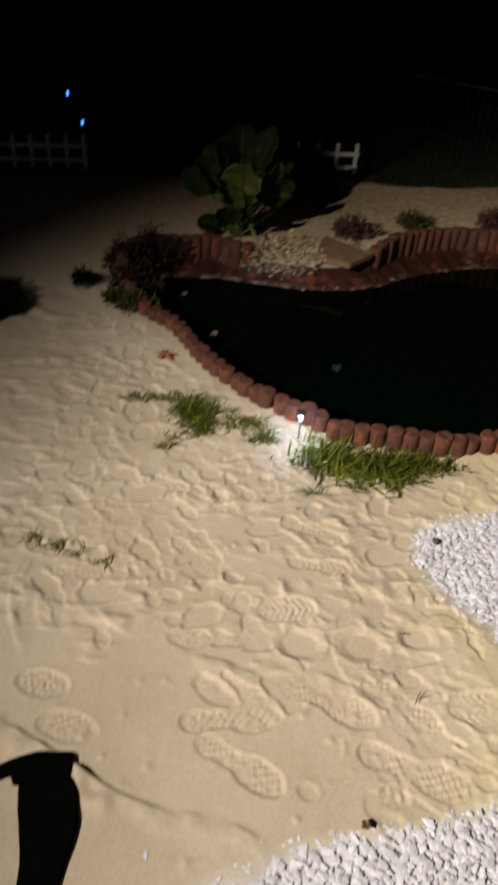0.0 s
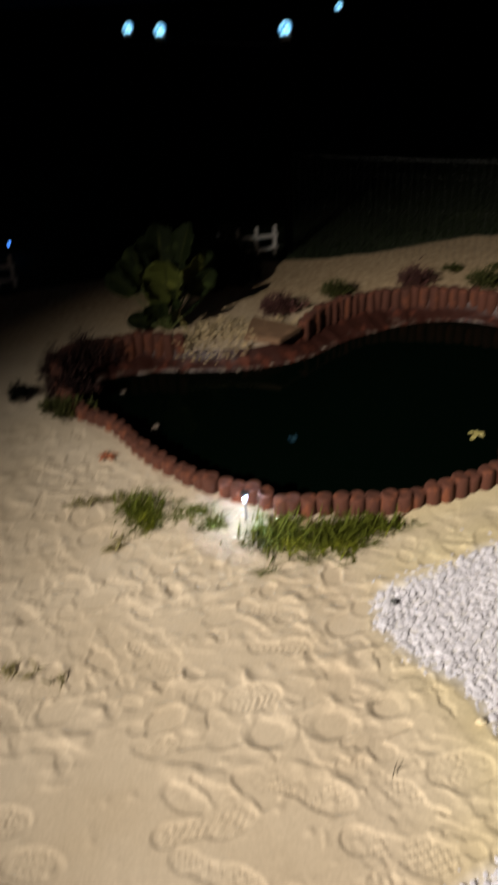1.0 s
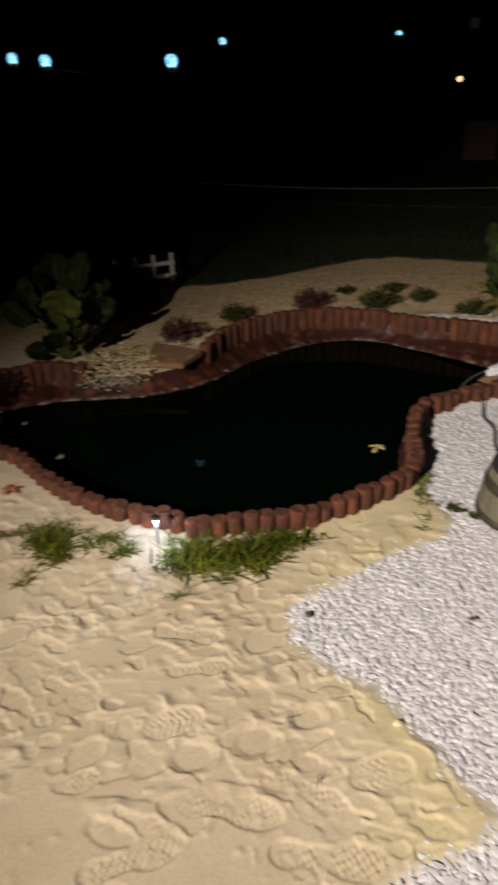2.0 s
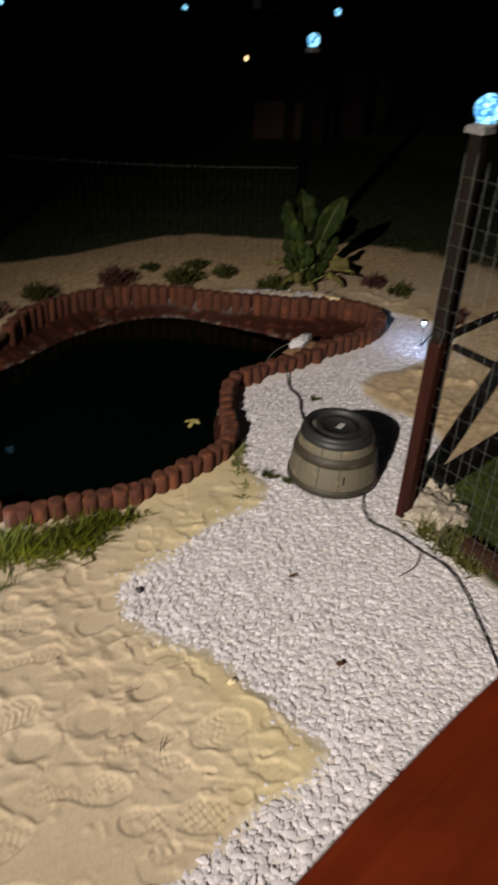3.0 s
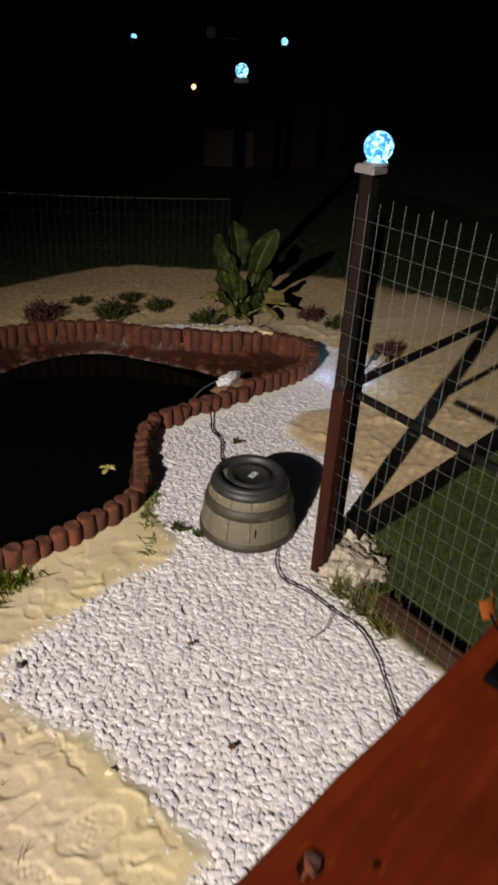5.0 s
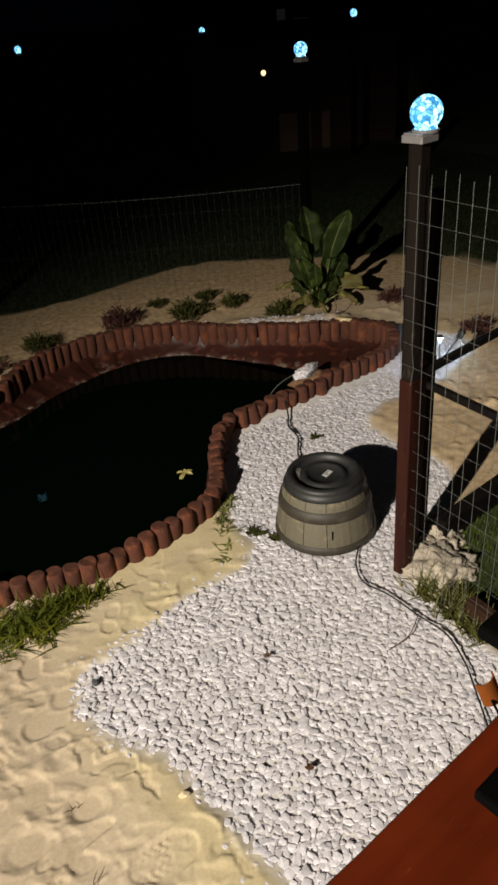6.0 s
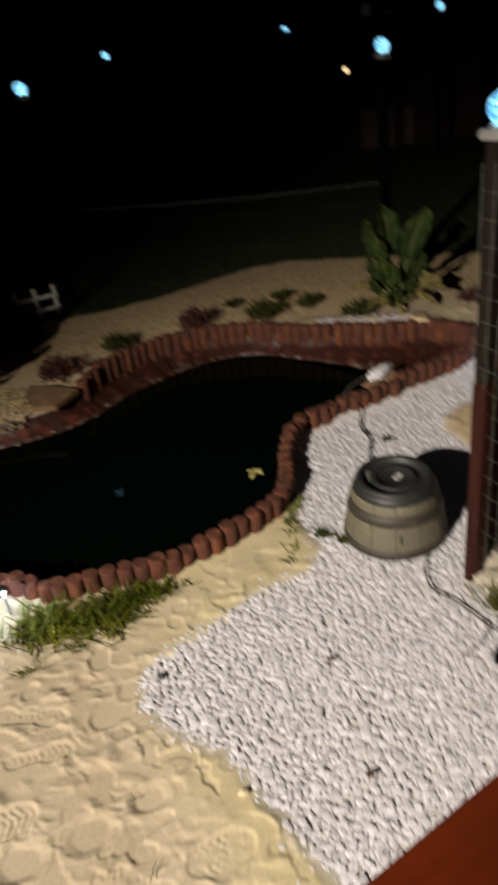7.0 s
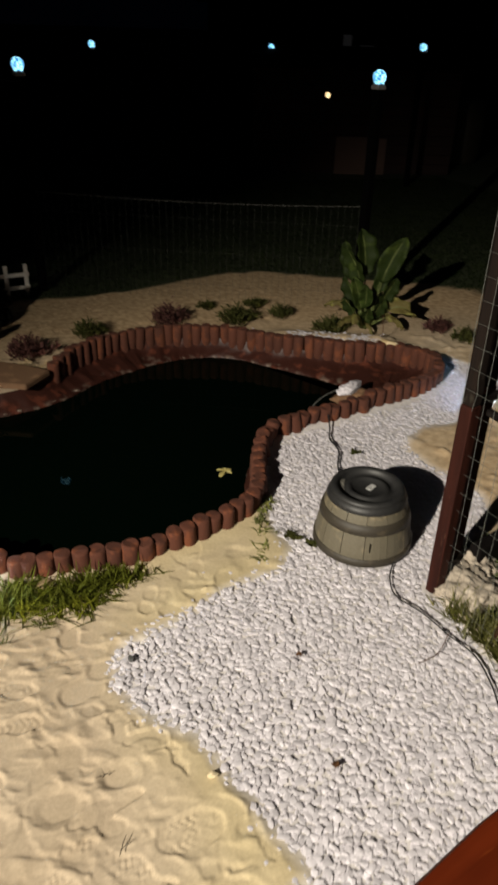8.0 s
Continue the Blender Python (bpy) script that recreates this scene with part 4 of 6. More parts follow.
# ---- mesh fence from the corner post towards the deck ----
fence = thing("mesh_fence", (POST[0] - 0.035, POST[1] - 0.05, 0.0), "welded galvanised wire mesh fence with dark timber rail", "fence", turn=math.degrees(math.atan2(W.y, W.x)))
for k in range(30):
    x = -0.046 + 0.052 * k
    wob = 0.008 * math.sin(k * 1.7)
    part("wire", tube([(x, 0, 0.01 if k > 1 else 0.87), (x + wob, 0.003, 0.5 if k > 1 else 0.94), (x + 0.5 * wob, -0.003, 1.0), (x, 0, 1.582 + 0.012 * math.sin(k * 2.3))], 0.00082, 5), WIRE, fence)
for k in range(19):
    z = 0.05 + 0.081 * k
    part("wire", tube([(-0.05 if z > 0.87 else 0.03, 0.0, z), (0.4, 0.004, z + 0.004 * math.sin(k)), (1.0, -0.003, z), (1.45, 0, z)], 0.00062, 5), WIRE, fence)
part("rail", bar((0.03, 0.06, 0.865), (1.45, 0.03, 0.865), (0.022, 0.026)), BLACK_WOOD, fence, "dark timber middle rail")
part("rail", bar((0.3, 0.055, 0.03), (1.45, 0.03, 0.03), (0.05, 0.1)), BROWN_WOOD, fence, "low brown edging board")
side = thing("rail_fence", (POST[0], POST[1], 0.0), "dark timber fence rail and black sleeper leading off the corner post", "fence", turn=20.3)
part("rail", bar((0.04, 0, 0.865), (3.2, 0, 0.865), (0.024, 0.028)), BLACK_WOOD, side)
part("sleeper", bar((0.24, 0.0, 0.05), (3.2, -0.02, 0.045), (0.06, 0.12), 0.008), BLACK_WOOD, side, "black sleeper on the ground")

# ---- low mesh fence and wires between the far lamp posts ----
def far_run(a, b, top, gap, step_z):
    (x0, y0), (x1, y1) = FAR_POSTS[a], FAR_POSTS[b]
    run = thing("wire_fence", (x0, y0, 0), "low dark wire mesh fence between lamp posts", "fence", "far wire fences", turn=math.degrees(math.atan2(y1 - y0, x1 - x0)))
    far = math.hypot(x1 - x0, y1 - y0)
    bm = bmesh.new()
    for k in range(int(far / gap)):
        bar((gap * k + 0.05, 0, 0.0), (gap * k + 0.05, 0, top), (0.0016, 0.0016), 0, bm, up=(0, 1, 0))
    for k in range(int(top / step_z)):
        bar((0.05, 0, step_z * (k + 0.5)), (far - 0.05, 0, step_z * (k + 0.5)), (0.0012, 0.0012), 0, bm)
    part("mesh", bm, DULL_WIRE, run)
    sag = [(far * t, 0, top + 0.0 - 0.03 * math.sin(math.pi * t)) for t in np.linspace(0, 1, 9)]
    part("top_wire", tube(sag, 0.0018, 5), FAINT_WIRE, run, "paler top wire")
    return run


far_run("a", "c", 0.83, 0.055, 0.27)
run = thing("stay_wire", (FAR_POSTS["f"][0], FAR_POSTS["f"][1], 1.675), "thin pale wire strung between lamp posts", "wire", "stay wires")
d = Vector((FAR_POSTS["a"][0] - FAR_POSTS["f"][0], FAR_POSTS["a"][1] - FAR_POSTS["f"][1], 0))
part("strand", tube([(0, 0, 0), tuple(d * 0.5 + Vector((0, 0, -0.035))), tuple(d + Vector((0, 0, -0.055)))], 0.0032, 5), WIRE, run)

# ---- whisky barrel planter, upside down ----
barrel = thing("half_barrel", (1.862, 2.568, 0.0), "upturned olive-grey half barrel planter with dark hoops standing on gravel", "barrel", turn=25)


def barrel_radius(z):
    t = z / 0.29
    return 0.221 - 0.012 * t - 0.052 * t * t


nst = 13
for k in range(nst):
    bm = bmesh.new()
    a0, a1 = 2 * math.pi * (k + 0.014) / nst, 2 * math.pi * (k + 0.986) / nst
    cols = np.linspace(a0, a1, 4)
    zs = np.linspace(0.012, 0.268, 6)
    out = [[bm.verts.new((barrel_radius(z) * math.cos(a), barrel_radius(z) * math.sin(a), z)) for a in cols] for z in zs]
    inn = [[bm.verts.new(((barrel_radius(z) - 0.012) * math.cos(a), (barrel_radius(z) - 0.012) * math.sin(a), z)) for a in (cols[0], cols[-1])] for z in zs]
    for r0, r1, i0, i1 in zip(out, out[1:], inn, inn[1:]):
        for i in range(3):
            bm.faces.new((r0[i], r0[i + 1], r1[i + 1], r1[i]))
        bm.faces.new((i0[0], r0[0], r1[0], i1[0]))
        bm.faces.new((r0[-1], i0[1], i1[1], r1[-1]))
    part("stave", bm, STAVE, barrel)
for z0, z1, out in ((0.0, 0.04, 0.005), (0.15, 0.2, 0.005), (0.238, 0.272, 0.004)):
    prof = [(barrel_radius(z0) - 0.006, z0), (barrel_radius(z0) + out, z0 + 0.003), (barrel_radius((z0 + z1) / 2) + out, (z0 + z1) / 2), (barrel_radius(z1) + out, z1 - 0.003), (barrel_radius(z1) - 0.006, z1)]
    part("hoop", lathe(prof, 48, close=False), HOOP if z0 < 0.2 else BLACK_PLASTIC, barrel, "dark brown hoop", smooth=True)
top = lathe([(0.163, 0.262), (0.167, 0.274), (0.161, 0.286), (0.15, 0.29), (0.138, 0.288), (0.131, 0.281), (0.128, 0.268), (0.112, 0.264), (0.1, 0.266), (0.094, 0.275), (0.086, 0.279), (0.074, 0.277), (0.068, 0.268), (0.02, 0.267)], 48)
plate_ = part("bottom_plate", top, BLACK_PLASTIC, barrel, "black ribbed plastic bottom facing up", smooth=True)


def mud_or_highlight_patch(az0, az1, section, ragged):
    """A thin ragged patch of dirt or painted highlight lying on a turned surface; section: (radius, height) from edge
    to edge.
    """
    bm, rows_ = bmesh.new(), []
    for j, a in enumerate(np.linspace(radians(az0), radians(az1), 17)):
        swell = math.sin(math.pi * j / 16) ** 0.5 * (1 + ragged * math.sin(j * 2.3) * math.cos(j * 1.1))
        mid = len(section) // 2
        row = []
        for i in range(len(section)):
            f = min(max(mid + (i - mid) * swell, 0), len(section) - 1)
            lo_ = min(int(f), len(section) - 2)
            r_, z_ = (section[lo_][q] + (section[lo_ + 1][q] - section[lo_][q]) * (f - lo_) for q in (0, 1))
            row.append(bm.verts.new((r_ * math.cos(a), r_ * math.sin(a), z_)))
        rows_.append(row)
    for a, b in zip(rows_, rows_[1:]):
        for i in range(len(section) - 1):
            bm.faces.new((a[i], a[i + 1], b[i + 1], b[i]))
    return bm


MUD_AND_HIGHLIGHT = shader("pale_mud_and_highlight", (0.3, 0.28, 0.24), 0.9, second=(0.1, 0.095, 0.08), scale=45, bump=0.4)
part("dried_mud", mud_or_highlight_patch(100, 165, [(0.1295, 0.2795), (0.127, 0.2695), (0.119, 0.2672), (0.112, 0.2658), (0.104, 0.2668)], 0.2), MUD_AND_HIGHLIGHT, plate_, "pale dried mud in the groove", smooth=True)
# highlight on the barrel's lower right edge, laid on as a pale patch
part("edge_highlight", mud_or_highlight_patch(-66, -58, [(barrel_radius(z) + 0.0065, z) for z in (0.012, 0.035, 0.06, 0.085, 0.11)], 0.25), MUD_AND_HIGHLIGHT, barrel, "painted pale highlight low on the right edge", smooth=True)
notch = block((0.006, 0.004, 0.05), (0, 0, 0.095), 0.001)
a_ = radians(228)
bmesh.ops.transform(notch, matrix=Matrix.Translation(((barrel_radius(0.095)) * math.cos(a_), (barrel_radius(0.095)) * math.sin(a_), 0)) @ Matrix.Rotation(a_ + math.pi / 2, 4, "Z"), verts=notch.verts)
part("split", notch, BLACK_MATT, barrel, "dark split in a stave")
label = part("sticker", block((0.05, 0.026, 0.0012), (0.018, -0.004, 0.2688), 0, Matrix.Rotation(radians(8), 4, "Z")), PAPER, plate_, "small white paper sticker")
bm = block((0.03, 0.003, 0.0006), (0.016, 0.0, 0.2698), 0, Matrix.Rotation(radians(8), 4, "Z"))
block((0.018, 0.003, 0.0006), (0.012, -0.008, 0.2698), 0, Matrix.Rotation(radians(8), 4, "Z"), bm)
part("print", bm, INK, plate_)

# ---- cables on the gravel ----
def cable(points, radius, label):
    pts = spline(points, 10)
    ob = new("cable", finish("cable", tube([(x, y, z) for x, y, z in pts], radius, 7), CABLE, True))
    return tagged(ob, label, "cable", "cables on the gravel")


cable([(1.99, 2.44, 0.02), (1.9, 2.33, 0.012), (1.85, 2.25, 0.012), (1.83, 2.15, 0.01), (1.883, 2.03, 0.014), (1.925, 1.9, 0.01), (1.965, 1.77, 0.013), (1.95, 1.64, 0.012), (1.915, 1.53, 0.012), (1.83, 1.3, 0.01), (1.7, 1.0, 0.012)], 0.0034, "black rubber cable winding from the barrel over white gravel")
cable([(2.13, 3.66, 0.06), (2.105, 3.56, 0.014), (2.06, 3.45, 0.012), (2.06, 3.36, 0.014), (2.05, 3.29, 0.012), (1.99, 3.16, 0.012), (1.95, 3.0, 0.012), (1.93, 2.76, 0.02)], 0.005, "black cable running from the pond edge to the barrel")
hose = cable([(2.05, 3.86, -0.115), (2.13, 3.95, -0.07), (2.22, 4.0, -0.02), (2.33, 4.03, 0.01), (2.42, 4.06, 0.01)], 0.003, "thin grey hose bending out of the water over the ledge")
hose.data.materials[0] = FAINT_WIRE
tw = [(1.93, 1.9, 0.013), (1.84, 1.82, 0.014), (1.74, 1.79, 0.012)]
tagged(new("twig", finish("twig", tube(spline(tw, 5), 0.002, 5), DRY_LEAF)), "thin dry twig lying on white gravel", "twig")


# ---- stones ----
def stone_shape(r, flat=0.175, sub=1):
    """An angular chip: a ball cut by random planes."""
    bm = bmesh.new()
    bmesh.ops.create_icosphere(bm, subdivisions=sub, radius=1.0)
    v = np.array([q.co[:] for q in bm.verts])
    f = np.array([[q.index for q in face.verts] for face in bm.faces])
    bm.free()
    for _ in range(7):
        d = r.normal(size=3)
        d /= np.linalg.norm(d)
        over = np.maximum(v @ d - r.uniform(0.34, 0.7), 0)
        v = v - over[:, None] * d
    v = v / np.abs(v).max() * np.array([1.0, r.uniform(0.5, 0.9), flat * r.uniform(0.75, 1.1)])
    return v, f


shapes = [stone_shape(nrs) for _ in range(30)]


def scatter_stones(name, places, sizes, material, label, category, sink=0.3, tumble=0.065):
    verts, faces, base = [], [], 0
    for (x, y, z), s in zip(places, sizes):
        v, f = shapes[nrs.randint(len(shapes))]
        m = np.array(Euler((nrs.normal(0, tumble), nrs.normal(0, tumble), nrs.uniform(0, 6.28))).to_matrix())
        v = v @ m.T * s + (x, y, z + s * (0.55 - sink))
        verts.append(v)
        faces.append(f + base)
        base += len(v)
    return tagged(new(name, raw(name, np.concatenate(verts), np.concatenate(faces), material)), label, category, kind="stuff")


def fill(poly, spacing, jitter, ragged=0.02, keep=None, anywhere=False):
    poly = np.array(poly)
    (x0, y0), (x1, y1) = poly.min(0), poly.max(0)
    gx_, gy_ = np.meshgrid(np.arange(x0 - 0.1, x1 + 0.1, spacing), np.arange(y0 - 0.1, y1 + 0.1, spacing * 0.87))
    gx_ = gx_ + (np.arange(gx_.shape[0]) % 2)[:, None] * spacing / 2
    x = (gx_ + nrs.uniform(-jitter, jitter, gx_.shape)).ravel()
    y = (gy_ + nrs.uniform(-jitter, jitter, gy_.shape)).ravel()
    d = edge_distance(poly, x, y)
    d = np.where(inside(poly, x, y), d, -d)
    ok = d > nrs.normal(0, ragged, d.shape)
    if not anywhere:
        ok &= ~inside(outer[:, :2] - inward * 0.012, x, y)
    if keep is not None:
        ok &= keep(x, y)
    return x[ok], y[ok]


open_ground = lambda x, y: (np.hypot(x - 1.858, y - 2.55) > 0.2) & (np.maximum(abs(x - POST[0]), abs(y - POST[1])) > 0.05) & (y > 0.35 + 0.2 * x)
x1_, y1_ = fill(GRAVEL, 0.0205, 0.009, 0.022, open_ground)
places = np.stack([x1_, y1_, -0.016 + nrs.uniform(-0.002, 0.004, len(x1_))], 1)
sizes = nrs.uniform(0.0115, 0.0205, len(x1_))
x2_, y2_ = fill(GRAVEL, 0.029, 0.014, 0.0, open_ground)
places = np.concatenate([places, np.stack([x2_, y2_, nrs.uniform(-0.0135, -0.0095, len(x2_))], 1)])
sizes = np.concatenate([sizes, nrs.uniform(0.011, 0.024, len(x2_))])
scatter_stones("gravel", places, sizes, STONE_WHITE, "loose white angular marble gravel", "gravel")

# strays on the sand along the gravel's edge, and the chips behind the pond
qx, qy = nrs.uniform(-0.6, 1.6, 30000), nrs.uniform(0.7, 2.75, 30000)
q_d = edge_distance(GRAVEL, qx, qy)
ok = ~inside(GRAVEL, qx, qy) & ~inside(outer[:, :2] - inward * 0.03, qx, qy) & (nrs.rand(30000) < 0.3 * np.exp(-q_d / 0.02) + 0.0012 * np.exp(-q_d / 0.1)) & open_ground(qx, qy)
qx, qy = qx[ok], qy[ok]
level = height[np.clip(np.searchsorted(gy, qy), 0, len(gy) - 1), np.clip(np.searchsorted(gx, qx), 0, len(gx) - 1)]
scatter_stones("stray_gravel", np.stack([qx, qy, level - 0.002], 1), nrs.uniform(0.005, 0.014, len(qx)), STONE_WHITE, "stray white chips strewn on sand along the gravel", "gravel", sink=0.35)
strip = [(2.28, 4.9), (2.6, 4.77), (2.92, 4.63), (3.0, 4.74), (2.68, 4.86), (2.33, 5.0)]
cx_, cy_ = fill(strip, 0.021, 0.01, 0.02)
far_strip = [(1.75, 5.22), (2.05, 5.12), (2.12, 5.2), (1.8, 5.32)]
dx_, dy_ = fill(far_strip, 0.032, 0.012, 0.03)
bx, by = np.r_[cx_, dx_], np.r_[cy_, dy_]
scatter_stones("gravel_behind_pond", np.stack([bx, by, np.r_[np.full(len(cx_), 0.053), np.zeros(len(dx_))]], 1), nrs.uniform(0.012, 0.022, len(bx)), STONE_WHITE, "strip of white gravel chips behind the pond edging", "gravel")
pile = [(-0.24, 4.38), (0.05, 4.39), (0.25, 4.42), (0.3, 4.68), (0.22, 4.84), (0.02, 4.86), (-0.16, 4.74), (-0.24, 4.55)]
px_, py_ = fill(pile, 0.03, 0.012, 0.02, anywhere=True)
ps = nrs.uniform(0.015, 0.026, len(px_))
scatter_stones("pebbles", np.stack([px_, py_, np.clip((py_ - 4.42) * 0.9, -0.05, 0.06) + 0.02 * nrs.rand(len(px_))], 1), ps, PEBBLE, "heap of cream pebbles at the pond edge", "pebbles")
pile2 = [(0.27, 4.78), (0.4, 4.72), (0.58, 4.72), (0.62, 4.82), (0.45, 4.9)]
px_, py_ = fill(pile2, 0.034, 0.012, 0.03, anywhere=True)
scatter_stones("pebbles_by_slab", np.stack([px_, py_, 0.03 + 0.01 * nrs.rand(len(px_))], 1), nrs.uniform(0.014, 0.024, len(px_)), PEBBLE, "cream pebbles behind the sandstone slab", "pebbles")
wx, wy = outer[:, 0] + inward[:, 0] * (outer[:, 2] - 0.02), outer[:, 1] + inward[:, 1] * (outer[:, 2] - 0.02)
pick = [i for i in range(count) if (-0.3 < wx[i] < 0.8 and wy[i] > 4.2)]
pick = [i for i in pick for _ in range(3)]
scatter_stones("shore_pebbles", np.array([(wx[i] + nrs.normal(0, 0.02), wy[i] + nrs.normal(0, 0.02), -0.1) for i in pick]), nrs.uniform(0.008, 0.03, len(pick)), WET_ROCK, "wet pale pebbles at the water line", "pebbles", sink=0.1)


def rock(name, place, size, label, material, seed, turn=0.0, rough=0.0):
    bm = bmesh.new()
    bmesh.ops.create_icosphere(bm, subdivisions=5 if rough > 0.15 else 4, radius=1.0)
    r = np.random.RandomState(seed)
    planes = [(Vector(r.normal(size=3)).normalized(), r.uniform(0.6, 0.9)) for _ in range(12)]
    for v in bm.verts:
        for d, h in planes:
            over = v.co.dot(d) - h
            if over > 0:
                v.co -= d * over
        v.co *= 1 + 0.06 * noise.noise(v.co * 3 + Vector((seed, 0, 0))) + 0.025 * noise.noise(v.co * 9) + rough * (noise.noise(v.co * 4) + 0.6 * noise.noise(v.co * 10) + 0.4 * noise.noise(v.co * 22) - 0.35 * abs(noise.noise(v.co * 7 + Vector((0, seed, 0)))))
        v.co = Vector((v.co.x * size[0], v.co.y * size[1], v.co.z * size[2]))
    ob = new(name, finish(name, bm, material, True))
    ob.matrix_world = pose(*place, 0, 0, turn)
    return tagged(ob, label, "rock")


rock("white_rock", (2.42, 4.0, -0.03), (0.15, 0.085, 0.06), "brown rough rock on the pond ledge", SLAB, 3, 0, 0.1)
rock("white_rock", (2.43, 4.005, 0.035), (0.11, 0.06, 0.034), "white rough stone lying on the ledge rock", STONE_WHITE, 23, 25, 0.2)
rock("white_rock", (2.345, 3.985, 0.02), (0.035, 0.025, 0.02), "small white chip on the ledge rock", STONE_WHITE, 27, 70, 0.2)
rock("concrete_footing", (2.145, 2.1, -0.02), (0.19, 0.18, 0.1), "rough concrete footing lump beside the fence post", CONCRETE, 6, 30, 0.2)
rock("concrete_footing", (2.25, 2.24, -0.02), (0.13, 0.11, 0.085), "rough broken concrete lump on the gravel", CONCRETE, 9, 70, 0.3)
rock("flat_stone", (0.44, 2.6, 0.0), (0.05, 0.03, 0.018), "flat cream stone among the grass tufts", PEBBLE, 12, 20)
rock("flat_stone", (2.92, 4.5, 0.105), (0.075, 0.04, 0.02), "flat yellowish stone lying on the log edging", PEBBLE, 31, -35)
rock("flat_stone", (0.9, 1.553, 0.004), (0.019, 0.014, 0.012), "small cream stone lying on the sand", CREAM, 15, 0)
for x, y, size, seed in ((-0.728, 4.52, 0.06, 41), (-0.62, 4.6, 0.045, 42), (-0.573, 4.138, 0.027, 43), (-0.335, 3.676, 0.034, 44)):
    rock("ledge_stone", (x, y, -0.094), (size, size * 0.7, size * 0.4), "grey wet stone on the pond ledge", WET_ROCK, seed, seed * 50, 0.12)
rock("dark_pebble", (0.727, 2.094, 0.008), (0.013, 0.018, 0.012), "dark pebble among white gravel", INK, 17, 0)

# sandstone slab bridging the edging
bm = bmesh.new()
lower = [bm.verts.new((x, y, 0.045)) for x, y in ((0.2, 4.5), (0.43, 4.41), (0.585, 4.6), (0.42, 4.73), (0.27, 4.83))]
face = bm.faces.new(lower)
got = bmesh.ops.extrude_face_region(bm, geom=[face])["geom"]
for v in [g for g in got if isinstance(g, bmesh.types.BMVert)]:
    v.co.z += 0.038
bmesh.ops.bevel(bm, geom=bm.edges[:], offset=0.006, segments=2, affect="EDGES")
tagged(new("stone_slab", finish("stone_slab", bm, SLAB)), "flat brown sandstone slab over the pond edging", "slab")


# ---- plants ----
def leaf_blade(bm, base, direction, length, width, droop=0.3, cup=0.2, rows=14, tip=0.55, bulge=1.1, face=None, bend=0.0, wave=0.1):
    """One broad leaf, pleated along its side veins, with a pale raised midrib, starting at base."""
    d = Vector(direction).normalized()
    out = Vector((d.x, d.y, 0)).normalized() * bend
    side = d.cross(Vector((0, 0, 1))) if face is None else d.cross(Vector((math.cos(radians(face)), math.sin(radians(face)), 0.25)))
    side = side.normalized() if side.length > 1e-3 else Vector((1, 0, 0))
    across = (-1, -0.72, -0.38, -0.05, 0.05, 0.38, 0.72, 1)
    prev = None
    pos = Vector(base)
    for k in range(rows + 1):
        t = k / rows
        w = width * (math.sin(math.pi * min(1, 0.04 + 0.96 * t ** bulge)) ** tip) * (1 if t < 1 else 0.12)
        if k == 0:
            w = width * 0.06
        nrm = side.cross(d).normalized()
        ripple = wave * width * math.sin(k * 1.3 + length * 40)
        pleat = 0.022 * width * (1 if k % 2 else -1)
        row = []
        for s in across:
            lift = cup * w * abs(s) ** 1.4 + ripple * s * abs(s) + pleat * (1 if abs(s) > 0.2 else 0) - (0.02 * width if abs(s) < 0.1 else 0)
            row.append(bm.verts.new(pos + side * (w * s) + d * (0.1 * w * abs(s)) + nrm * lift))
        if prev:
            for i in range(7):
                f = bm.faces.new((prev[i], prev[i + 1], row[i + 1], row[i]))
                f.material_index = 1 if i == 3 and t < 0.9 else 0
        prev = row
        d = (d + out / rows + Vector((0, 0, -droop / rows))).normalized()
        pos = pos + d * (length / rows)
    return bm


def thicken(ob):
    m = ob.modifiers.new("thick", "SOLIDIFY")
    m.thickness = 0.002


def paddle_plant(place, label, leaves, old, face, name="paddle_leaved_plant", leaf_material=None, tip=0.6, slim=0.68, twist=25, bend=0.5, olive=(), wave=0.1, cup=0.3):
    """leaves, old: (azimuth, lean, stalk length, blade length, blade half width)."""
    ob = thing(name, place, label, "plant")
    for k, (az, lean, stalk, blade, half) in enumerate(leaves + old):
        worn = k >= len(leaves)
        a, b = radians(az), radians(lean)
        d = Vector((math.cos(a) * math.sin(b), math.sin(a) * math.sin(b), math.cos(b)))
        foot = Vector((math.cos(a), math.sin(a), 0)) * 0.025
        stalk *= 0.9
        top_ = foot + d * stalk
        stem = part("stalk", tube([foot, foot + d * stalk * 0.5 + Vector((0, 0, 0.012)), top_], 0.009, 6, taper=0.6), STALK, ob, smooth=True)
        blade_mesh = leaf_blade(bmesh.new(), top_, d, blade * 0.9, half * slim, 2.1 if worn else 0.25, cup, 14, tip, 1.0, face + twist * math.sin(k * 1.9), 0 if worn else bend * (0.6 + 0.6 * math.sin(k * 2.7)), wave)
        leaf = part("leaf", blade_mesh, OLD_LEAF if worn else OLIVE_LEAF if k in olive else leaf_material or BIG_LEAF, stem, "yellowing drooping leaf" if worn else "", smooth=True)
        leaf.data.materials.append(STALK if leaf_material is None else RIB)
        thicken(leaf)
    return ob


